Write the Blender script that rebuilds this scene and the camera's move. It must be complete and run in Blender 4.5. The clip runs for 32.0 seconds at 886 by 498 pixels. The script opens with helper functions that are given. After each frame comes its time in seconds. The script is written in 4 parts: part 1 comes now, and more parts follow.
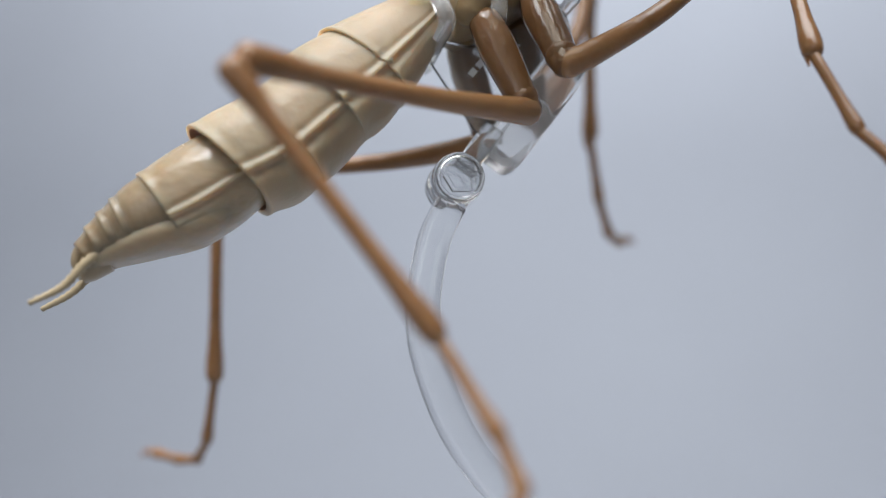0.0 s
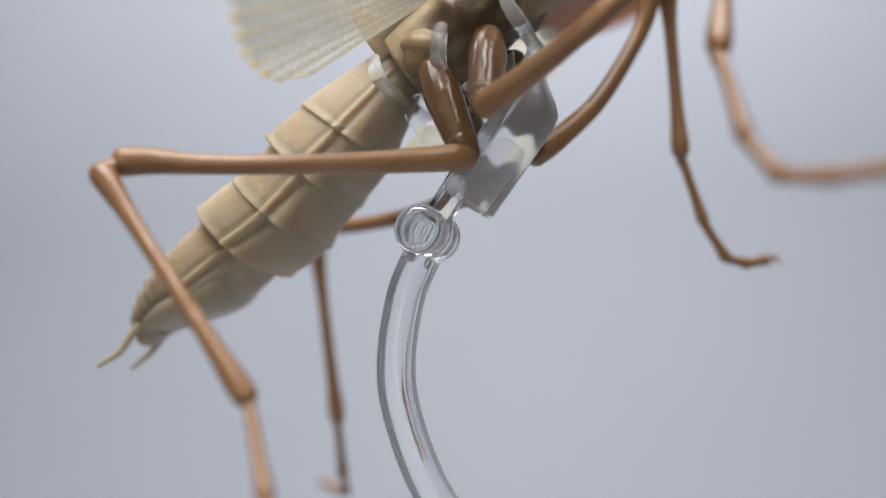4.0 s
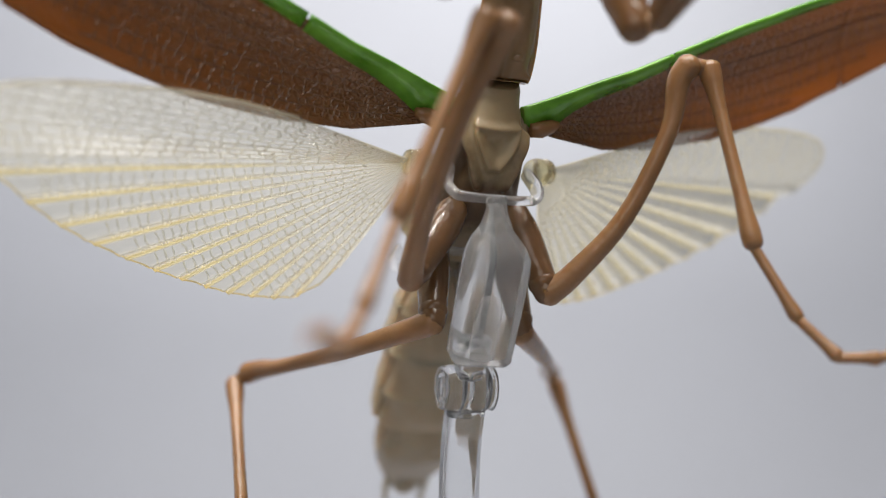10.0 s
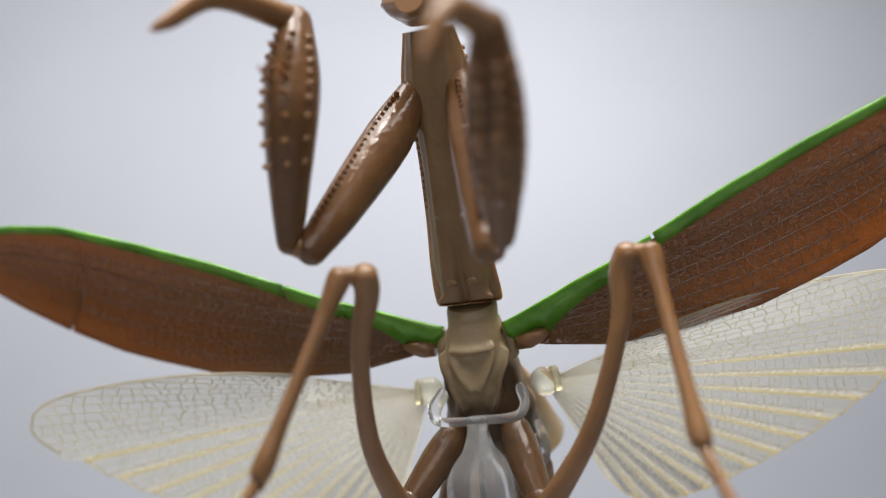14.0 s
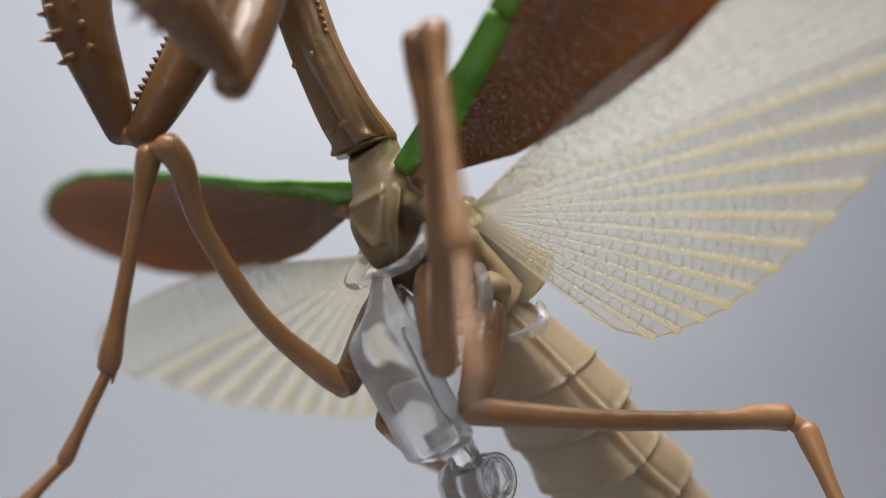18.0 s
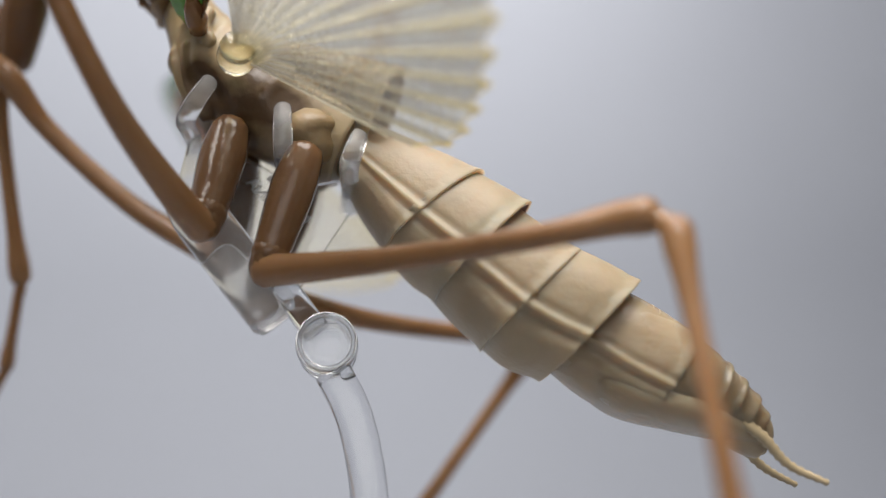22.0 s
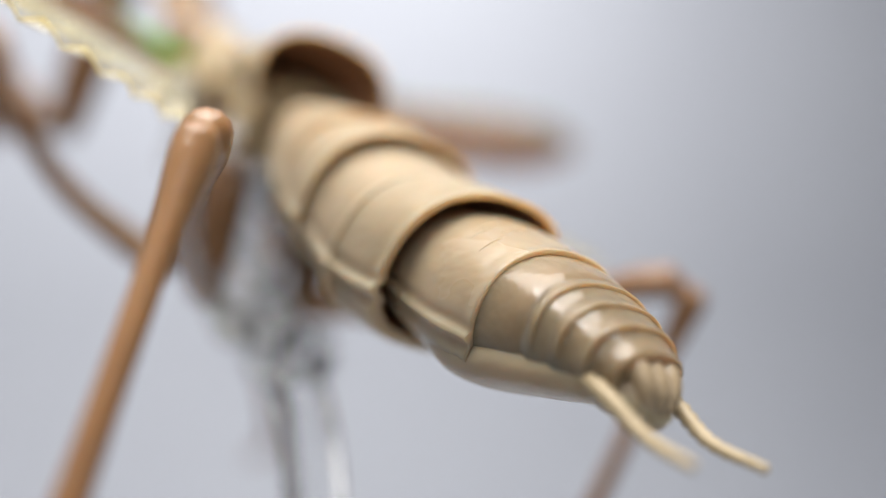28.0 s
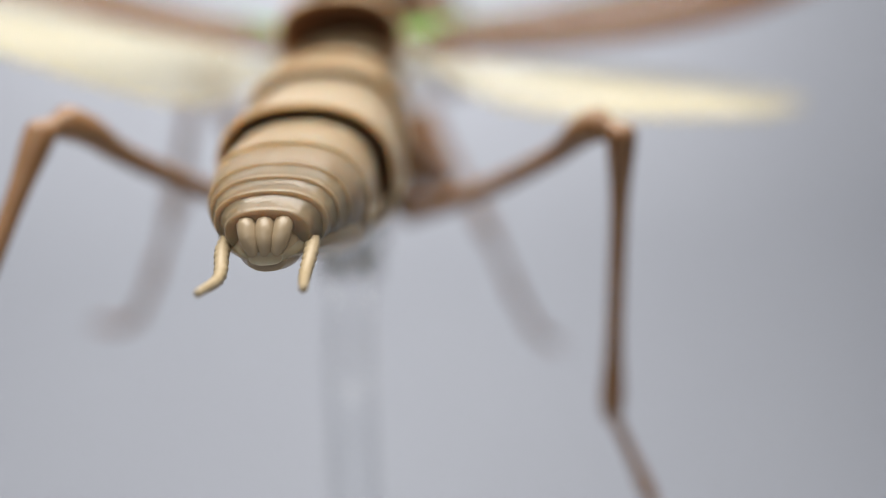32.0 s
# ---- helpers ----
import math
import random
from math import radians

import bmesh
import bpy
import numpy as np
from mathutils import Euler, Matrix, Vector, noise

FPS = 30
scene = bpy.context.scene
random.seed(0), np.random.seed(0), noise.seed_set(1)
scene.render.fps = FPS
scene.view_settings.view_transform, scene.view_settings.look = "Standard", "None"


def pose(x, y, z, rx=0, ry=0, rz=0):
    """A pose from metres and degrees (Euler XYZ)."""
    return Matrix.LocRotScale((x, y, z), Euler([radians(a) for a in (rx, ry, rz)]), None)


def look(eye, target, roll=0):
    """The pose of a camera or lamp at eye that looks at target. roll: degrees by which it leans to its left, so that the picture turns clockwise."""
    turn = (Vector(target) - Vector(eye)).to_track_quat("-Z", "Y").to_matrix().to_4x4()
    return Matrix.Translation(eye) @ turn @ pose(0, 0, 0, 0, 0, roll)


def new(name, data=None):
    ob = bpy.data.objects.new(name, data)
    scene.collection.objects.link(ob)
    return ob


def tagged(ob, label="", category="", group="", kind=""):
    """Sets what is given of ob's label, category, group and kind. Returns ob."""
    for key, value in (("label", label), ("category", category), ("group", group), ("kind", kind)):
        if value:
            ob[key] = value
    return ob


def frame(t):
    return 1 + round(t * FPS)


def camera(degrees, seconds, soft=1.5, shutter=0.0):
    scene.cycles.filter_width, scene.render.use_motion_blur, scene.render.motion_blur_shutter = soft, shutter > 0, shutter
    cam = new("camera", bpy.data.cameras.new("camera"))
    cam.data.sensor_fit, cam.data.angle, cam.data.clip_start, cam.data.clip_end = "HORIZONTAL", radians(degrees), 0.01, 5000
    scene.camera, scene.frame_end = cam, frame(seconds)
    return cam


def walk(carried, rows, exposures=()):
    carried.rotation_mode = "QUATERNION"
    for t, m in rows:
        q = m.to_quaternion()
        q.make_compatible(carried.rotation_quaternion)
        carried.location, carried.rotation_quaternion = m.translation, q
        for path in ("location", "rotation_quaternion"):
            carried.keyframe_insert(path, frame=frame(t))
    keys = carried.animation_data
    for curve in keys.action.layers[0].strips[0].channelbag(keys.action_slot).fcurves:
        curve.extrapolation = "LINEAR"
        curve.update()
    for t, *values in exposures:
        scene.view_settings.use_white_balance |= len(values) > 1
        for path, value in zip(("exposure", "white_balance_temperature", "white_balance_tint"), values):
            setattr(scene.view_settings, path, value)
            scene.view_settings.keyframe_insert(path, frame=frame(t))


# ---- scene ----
# A winged mantis model on a clear stand, turning on its foot before a pale grey photo backdrop.
cam = camera(47.20, 32.0, soft=1.1)
PATH = [
    (0, (0.0113, -0.1760, 0.0391), (-0.0315, 0.0171, 0.0687), -2.18),
    (0.5, (0.0107, -0.1773, 0.0375), (-0.0326, 0.0162, 0.0638), -2.22),
    (1, (0.0100, -0.1803, 0.0362), (-0.0336, 0.0134, 0.0602), -1.97),
    (1.5, (0.0102, -0.1811, 0.0357), (-0.0323, 0.0130, 0.0588), -1.93),
    (2, (0.0086, -0.1801, 0.0357), (-0.0320, 0.0145, 0.0576), -1.98),
    (2.5, (0.0077, -0.1772, 0.0356), (-0.0315, 0.0177, 0.0575), -2.17),
    (3, (0.0065, -0.1713, 0.0377), (-0.0283, 0.0241, 0.0624), -1.65),
    (3.5, (0.0074, -0.1662, 0.0394), (-0.0206, 0.0298, 0.0683), -2.13),
    (4, (0.0066, -0.1655, 0.0428), (-0.0172, 0.0299, 0.0777), -1.76),
    (4.5, (0.0084, -0.1672, 0.0425), (-0.0144, 0.0277, 0.0812), -2.08),
    (5, (0.0092, -0.1692, 0.0443), (-0.0123, 0.0253, 0.0861), -1.97),
    (5.5, (0.0094, -0.1712, 0.0469), (-0.0105, 0.0229, 0.0910), -1.71),
    (6, (0.0096, -0.1731, 0.0491), (-0.0082, 0.0208, 0.0946), -1.54),
    (6.5, (0.0102, -0.1747, 0.0497), (-0.0049, 0.0194, 0.0955), -1.69),
    (7, (0.0120, -0.1757, 0.0472), (0.0004, 0.0188, 0.0923), -2.40),
    (7.5, (0.0096, -0.1764, 0.0476), (-0.0044, 0.0173, 0.0957), -1.97),
    (8, (0.0099, -0.1790, 0.0443), (-0.0023, 0.0145, 0.0932), -2.52),
    (8.5, (0.0116, -0.1790, 0.0431), (-0.0022, 0.0142, 0.0930), -2.30),
    (9, (0.0139, -0.1803, 0.0449), (-0.0009, 0.0120, 0.0978), -1.89),
    (9.5, (0.0126, -0.1806, 0.0470), (0.0003, 0.0107, 0.1040), -1.73),
    (10, (0.0129, -0.1814, 0.0460), (0.0014, 0.0097, 0.1039), -1.68),
    (10.5, (0.0142, -0.1831, 0.0475), (0.0046, 0.0070, 0.1088), -1.42),
    (11, (0.0147, -0.1828, 0.0483), (0.0067, 0.0054, 0.1155), -1.03),
    (11.5, (0.0127, -0.1861, 0.0516), (0.0086, 0.0016, 0.1204), -1.27),
    (12, (0.0110, -0.1904, 0.0526), (0.0078, -0.0033, 0.1232), -0.94),
    (12.5, (0.0099, -0.1920, 0.0527), (0.0081, -0.0064, 0.1270), -0.79),
    (13, (0.0090, -0.1939, 0.0512), (0.0076, -0.0095, 0.1287), -0.35),
    (13.5, (0.0087, -0.1971, 0.0550), (0.0073, -0.0150, 0.1375), -0.26),
    (14, (0.0073, -0.1982, 0.0568), (0.0060, -0.0176, 0.1427), 0.09),
    (14.5, (0.0058, -0.1973, 0.0572), (0.0045, -0.0175, 0.1447), 0.52),
    (15, (0.0047, -0.1949, 0.0567), (0.0039, -0.0151, 0.1443), 0.85),
    (15.5, (0.0047, -0.1914, 0.0559), (0.0048, -0.0109, 0.1421), 0.88),
    (16, (0.0065, -0.1872, 0.0554), (0.0081, -0.0053, 0.1386), 0.45),
    (16.5, (0.0110, -0.1851, 0.0561), (0.0102, -0.0019, 0.1362), 0.73),
    (17, (0.0123, -0.1830, 0.0568), (0.0129, 0.0020, 0.1330), 0.79),
    (17.5, (0.0080, -0.1804, 0.0566), (0.0166, 0.0060, 0.1284), 0.34),
    (18, (0.0077, -0.1772, 0.0533), (0.0202, 0.0092, 0.1248), 0.15),
    (18.5, (0.0108, -0.1771, 0.0512), (0.0240, 0.0099, 0.1209), 0.41),
    (19, (0.0133, -0.1784, 0.0523), (0.0283, 0.0105, 0.1164), 0.35),
    (19.5, (0.0140, -0.1780, 0.0501), (0.0324, 0.0109, 0.1132), 0.21),
    (20, (0.0162, -0.1770, 0.0493), (0.0367, 0.0126, 0.1098), 0.02),
    (20.5, (0.0189, -0.1762, 0.0494), (0.0406, 0.0143, 0.1064), -0.13),
    (21, (0.0216, -0.1745, 0.0508), (0.0429, 0.0169, 0.1048), -0.20),
    (21.5, (0.0251, -0.1727, 0.0534), (0.0430, 0.0198, 0.1046), -0.29),
    (22, (0.0276, -0.1703, 0.0545), (0.0433, 0.0228, 0.1040), -0.26),
    (22.5, (0.0272, -0.1700, 0.0540), (0.0447, 0.0232, 0.1026), -0.48),
    (23, (0.0261, -0.1687, 0.0531), (0.0462, 0.0243, 0.1018), -0.87),
    (23.5, (0.0273, -0.1677, 0.0534), (0.0462, 0.0247, 0.1044), -1.23),
    (24, (0.0281, -0.1680, 0.0530), (0.0462, 0.0241, 0.1054), -1.39),
    (24.5, (0.0271, -0.1660, 0.0545), (0.0472, 0.0265, 0.1050), -1.87),
    (25, (0.0264, -0.1652, 0.0552), (0.0483, 0.0275, 0.1041), -2.21),
    (25.5, (0.0258, -0.1612, 0.0535), (0.0487, 0.0306, 0.1055), -2.06),
    (26, (0.0263, -0.1595, 0.0510), (0.0445, 0.0308, 0.1096), -1.81),
    (26.5, (0.0236, -0.1605, 0.0507), (0.0403, 0.0295, 0.1107), -1.61),
    (27, (0.0182, -0.1635, 0.0513), (0.0366, 0.0266, 0.1104), -1.46),
    (27.5, (0.0115, -0.1675, 0.0523), (0.0333, 0.0230, 0.1092), -1.39),
    (28, (0.0046, -0.1715, 0.0529), (0.0304, 0.0192, 0.1074), -1.40),
    (28.5, (-0.0010, -0.1749, 0.0526), (0.0280, 0.0159, 0.1052), -1.49),
    (29, (-0.0038, -0.1772, 0.0508), (0.0261, 0.0135, 0.1030), -1.65),
    (29.5, (-0.0037, -0.1793, 0.0500), (0.0225, 0.0123, 0.1009), -1.99),
    (30, (-0.0031, -0.1814, 0.0485), (0.0182, 0.0111, 0.0986), -2.37),
    (30.5, (-0.0045, -0.1841, 0.0470), (0.0149, 0.0082, 0.0983), -2.72),
    (31, (-0.0064, -0.1883, 0.0448), (0.0115, 0.0040, 0.0969), -2.93),
    (31.5, (-0.0074, -0.1936, 0.0388), (0.0071, -0.0002, 0.0876), -2.77),
    (32, (-0.0075, -0.2001, 0.0367), (0.0035, -0.0058, 0.0827), -2.77),
]
# the clip's own white balance drifts from cool to neutral
TINTS = ((0.0, 0.14, 6150, 9.5), (2.5, 0.16, 6120, 9.5), (4.0, 0.20, 6350, 10.5), (6.5, 0.22, 6720, 11.5), (10.0, 0.26, 6750, 11.5), (13.0, 0.30, 6680, 12), (14.0, 0.18, 6640, 11.5), (16.0, -0.06, 6620, 11.5), (18.0, 0.02, 6620, 11.5), (19.0, 0.18, 6650, 12), (20.0, 0.16, 6620, 12), (22.0, 0.08, 6600, 11.5), (23.0, 0.20, 6600, 11.5), (24.0, 0.20, 6600, 11.5), (26.0, 0.20, 6600, 11), (29.0, 0.42, 6600, 11), (31.0, 0.22, 6600, 11), (32.0, 0.16, 6600, 11))
walk(cam, [(t, look(eye, target, roll)) for t, eye, target, roll in PATH], TINTS)

U = 0.25                              # metres for one unit of the plan
AX, AY, FLOOR = 0.027, -0.159, -0.345  # the turning axis and the table top in the plan
SPIN, ABREAST = 9.25, 12.3            # degrees a second; the second at which the model faces the camera

# the lens: focus glides with a small marker standing in the model
focus = new("focus_marker")
cam.data.dof.use_dof = True
cam.data.dof.focus_object = focus
cam.data.dof.aperture_fstop = 4.6

# ---- light ----
world = bpy.data.worlds.new("world")
scene.world = world
world.use_nodes = True
world.node_tree.nodes["Background"].inputs[0].default_value = (0.62, 0.70, 0.85, 1)
world.node_tree.nodes["Background"].inputs[1].default_value = 0.12


def area_lamp(name, eye, target, size_x, size_y, watts, colour, spread=180):
    data = bpy.data.lights.new(name, "AREA")
    data.shape, data.size, data.size_y = "RECTANGLE", size_x, size_y
    data.energy, data.color, data.spread = watts, colour, radians(spread)
    lamp = new(name, data)
    lamp.matrix_world = look(eye, target)
    return lamp


area_lamp("softbox_lamp", (0.00, -0.30, 0.80), (0.02, 0.02, 0.05), 0.90, 0.60, 7.2, (1.0, 0.975, 0.94), 140)
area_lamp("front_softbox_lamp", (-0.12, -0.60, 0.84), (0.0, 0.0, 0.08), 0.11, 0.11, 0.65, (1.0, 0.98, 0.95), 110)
# unseen frontal fill, added to lift undersides and wing glints
area_lamp("front_fill_lamp", (-0.10, -0.95, 0.30), (0.0, 0.0, 0.08), 0.80, 0.50, 0.70, (1.0, 0.98, 0.95), 120)
area_lamp("backdrop_lamp", (-0.20, 0.35, 1.45), (-0.20, 1.70, 0.95), 1.80, 0.30, 38.5, (1.0, 0.98, 0.97))
area_lamp("backdrop_spot_lamp", (0.26, 0.90, 1.45), (0.26, 1.70, 1.05), 0.40, 0.30, 2.0, (1.0, 0.98, 0.97), 140)


# ---- materials ----
def material(name, colour, rough=0.4, **more):
    mat = bpy.data.materials.new(name)
    mat.use_nodes = True
    bsdf = mat.node_tree.nodes["Principled BSDF"]
    bsdf.inputs["Base Color"].default_value = (*colour, 1)
    bsdf.inputs["Roughness"].default_value = rough
    for key, value in more.items():
        bsdf.inputs[key.replace("_", " ")].default_value = value
    return mat


def node(mat, kind, **values):
    n = mat.node_tree.nodes.new(kind)
    for key, value in values.items():
        if key in n.inputs:
            n.inputs[key].default_value = value
    return n


def textured(name, colours, scale, rough=0.4, bump=0.2, fine=900.0, distance=0.0004, stretch=(1, 1, 1), waves=0.0, **more):
    """Plastic or paper: two colours mottled at one scale, with fine relief and uneven gloss."""
    mat = material(name, colours[0], rough, **more)
    tree = mat.node_tree
    bsdf, link = tree.nodes["Principled BSDF"], tree.links.new
    place = node(mat, "ShaderNodeTexCoord")
    mapping = node(mat, "ShaderNodeMapping", Scale=stretch)
    link(place.outputs["Object"], mapping.inputs["Vector"])
    cloud = node(mat, "ShaderNodeTexNoise", Scale=scale, Detail=4.0, Roughness=0.6)
    grain = node(mat, "ShaderNodeTexNoise", Scale=fine, Detail=2.0)
    link(mapping.outputs[0], cloud.inputs["Vector"])
    link(mapping.outputs[0], grain.inputs["Vector"])
    ramp = node(mat, "ShaderNodeValToRGB")
    ramp.color_ramp.elements[0].position, ramp.color_ramp.elements[1].position = 0.35, 0.68
    ramp.color_ramp.elements[0].color = (*colours[0], 1)
    ramp.color_ramp.elements[1].color = (*colours[1], 1)
    link(cloud.outputs["Fac"], ramp.inputs["Fac"])
    link(ramp.outputs["Color"], bsdf.inputs["Base Color"])
    gloss = node(mat, "ShaderNodeMapRange")
    gloss.inputs["To Min"].default_value, gloss.inputs["To Max"].default_value = rough - 0.08, rough + 0.1
    link(cloud.outputs["Fac"], gloss.inputs["Value"])
    link(gloss.outputs[0], bsdf.inputs["Roughness"])
    relief = node(mat, "ShaderNodeBump", Strength=bump, Distance=distance)
    link(grain.outputs["Fac"], relief.inputs["Height"])
    if waves:
        swell = node(mat, "ShaderNodeTexNoise", Scale=150.0, Detail=3.0, Roughness=0.55)
        link(mapping.outputs[0], swell.inputs["Vector"])
        broad = node(mat, "ShaderNodeBump", Strength=0.5, Distance=waves)
        link(swell.outputs["Fac"], broad.inputs["Height"])
        link(broad.outputs[0], relief.inputs["Normal"])
    link(relief.outputs[0], bsdf.inputs["Normal"])
    return mat


SKIN = dict(Subsurface_Weight=0.22, Subsurface_Scale=0.0035, Subsurface_Radius=(1.0, 0.45, 0.2))
DULL = dict(Subsurface_Weight=0.85, Subsurface_Scale=0.0065, Subsurface_Radius=(1.0, 0.66, 0.45))
LEG = textured("brown_leg_plastic", ((0.225, 0.113, 0.047), (0.303, 0.161, 0.072)), 40, 0.21, 0.16, waves=0.0008, **SKIN)
FORE = textured("brown_foreleg_plastic", ((0.130, 0.064, 0.026), (0.200, 0.101, 0.043)), 50, 0.17, 0.15, waves=0.0012, **SKIN)
# leg brown darkened: the shade under the thorax is put into this colour
COXA_SHADE = textured("shaded_brown_hip_plastic", ((0.125, 0.064, 0.029), (0.180, 0.097, 0.046)), 50, 0.17, 0.12, waves=0.0010, **SKIN)
NECK = textured("olive_brown_plastic", ((0.225, 0.134, 0.062), (0.310, 0.194, 0.096)), 50, 0.19, 0.15, waves=0.0012, **SKIN)
ABDOMEN = textured("beige_abdomen_plastic", ((0.340, 0.262, 0.165), (0.405, 0.322, 0.219)), 45, 0.42, 0.35, 800.0, 0.0003, waves=0.0003, Specular_IOR_Level=0.40, **DULL)
WAXY = textured("waxy_beige_plastic", ((0.334, 0.257, 0.161), (0.400, 0.317, 0.214)), 60, 0.25, 0.3, 500.0, 0.0004, (1, 0.5, 1), waves=0.0012, Specular_IOR_Level=0.35, **DULL)
RING = textured("brown_tail_plastic", ((0.232, 0.172, 0.103), (0.300, 0.228, 0.145)), 60, 0.20, 0.25, 800.0, 0.0003, waves=0.0010, Specular_IOR_Level=0.45, **DULL)
# hollow walls, with shade and rim glow in the colour; also the wing seam
CAVITY = textured("hollow_shade_and_seam", ((0.19, 0.075, 0.025), (0.27, 0.112, 0.040)), 60, 0.6, 0.1)
TAIL = textured("grey_brown_tail_plastic", ((0.30, 0.225, 0.135), (0.39, 0.300, 0.190)), 70, 0.28, 0.2, waves=0.0010)
THORAX = textured("olive_thorax_plastic", ((0.300, 0.220, 0.120), (0.375, 0.285, 0.162)), 60, 0.36, 0.15, waves=0.0008, **SKIN)

HIP = textured("olive_hip_plastic", ((0.195, 0.132, 0.064), (0.265, 0.186, 0.092)), 60, 0.40, 0.2, waves=0.0008, **SKIN)


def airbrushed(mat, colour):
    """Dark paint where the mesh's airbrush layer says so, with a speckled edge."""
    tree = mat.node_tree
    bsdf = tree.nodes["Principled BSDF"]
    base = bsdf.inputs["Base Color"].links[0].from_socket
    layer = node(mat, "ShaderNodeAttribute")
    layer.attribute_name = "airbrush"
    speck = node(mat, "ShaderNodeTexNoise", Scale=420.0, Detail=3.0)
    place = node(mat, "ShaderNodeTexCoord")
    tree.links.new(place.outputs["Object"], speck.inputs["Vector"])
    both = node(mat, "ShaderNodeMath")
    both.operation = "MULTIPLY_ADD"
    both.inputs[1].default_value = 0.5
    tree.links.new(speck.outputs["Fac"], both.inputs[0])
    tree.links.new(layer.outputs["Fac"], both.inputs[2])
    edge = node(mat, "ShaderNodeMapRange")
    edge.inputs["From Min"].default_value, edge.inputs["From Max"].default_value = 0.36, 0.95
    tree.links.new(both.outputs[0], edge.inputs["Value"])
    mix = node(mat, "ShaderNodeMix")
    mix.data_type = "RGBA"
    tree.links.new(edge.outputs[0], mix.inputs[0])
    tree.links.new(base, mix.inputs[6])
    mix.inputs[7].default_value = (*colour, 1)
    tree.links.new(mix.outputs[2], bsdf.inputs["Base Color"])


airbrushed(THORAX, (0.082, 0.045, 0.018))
CERCUS = textured("pale_yellow_plastic", ((0.375, 0.292, 0.170), (0.455, 0.362, 0.225)), 80, 0.4, 0.2)
GREEN = textured("green_wing_paint", ((0.080, 0.27, 0.016), (0.165, 0.43, 0.045)), 110, 0.20, 0.15, waves=0.0008)
PAPER = textured("backdrop_paper", ((0.285, 0.304, 0.340), (0.299, 0.319, 0.355)), 3, 0.75, 0.1, 500.0, 0.0002)
# darker cloth for the unseen right wall, so less light bounces there
DIMMING_CLOTH = textured("dimming_tent_cloth", ((0.26, 0.26, 0.265), (0.30, 0.30, 0.305)), 6, 0.85, 0.2, 700.0, 0.0003)
CLOTH = textured("grey_tent_cloth", ((0.62, 0.62, 0.625), (0.68, 0.68, 0.685)), 6, 0.85, 0.2, 700.0, 0.0003)


def clear(name, colour, rough, swells=0.15, ior=1.33):
    mat = material(name, colour, rough, Transmission_Weight=0.95, IOR=ior)
    tree = mat.node_tree
    streak = node(mat, "ShaderNodeTexNoise", Scale=60.0, Detail=3.0)
    gloss = node(mat, "ShaderNodeMapRange")
    gloss.inputs["To Min"].default_value, gloss.inputs["To Max"].default_value = max(rough - 0.05, 0.01), rough + 0.06
    tree.links.new(streak.outputs["Fac"], gloss.inputs["Value"])
    tree.links.new(gloss.outputs[0], tree.nodes["Principled BSDF"].inputs["Roughness"])
    # cast unevenly: slow swells that bend the light
    place = node(mat, "ShaderNodeTexCoord")
    swell = node(mat, "ShaderNodeTexNoise", Scale=230.0, Detail=2.0)
    tree.links.new(place.outputs["Object"], swell.inputs["Vector"])
    relief = node(mat, "ShaderNodeBump", Strength=swells, Distance=0.0010)
    tree.links.new(swell.outputs["Fac"], relief.inputs["Height"])
    tree.links.new(relief.outputs[0], tree.nodes["Principled BSDF"].inputs["Normal"])
    return mat


CLEAR = clear("clear_stand_plastic", (0.97, 0.98, 0.99), 0.07, 0.04, 1.46)
FROSTED = clear("clip_plastic", (0.985, 0.99, 0.99), 0.20, 0.08, 1.25)
FROSTED.node_tree.nodes["Principled BSDF"].inputs["Transmission Weight"].default_value = 0.88
LETTER = clear("milky_letter_plastic", (0.97, 0.97, 0.97), 0.25)
LETTER.node_tree.nodes["Principled BSDF"].inputs["Transmission Weight"].default_value = 0.35
AMBER = clear("amber_joint_plastic", (0.98, 0.93, 0.72), 0.06, 0.15, 1.42)
AMBER.node_tree.nodes["Principled BSDF"].inputs["Transmission Weight"].default_value = 0.90


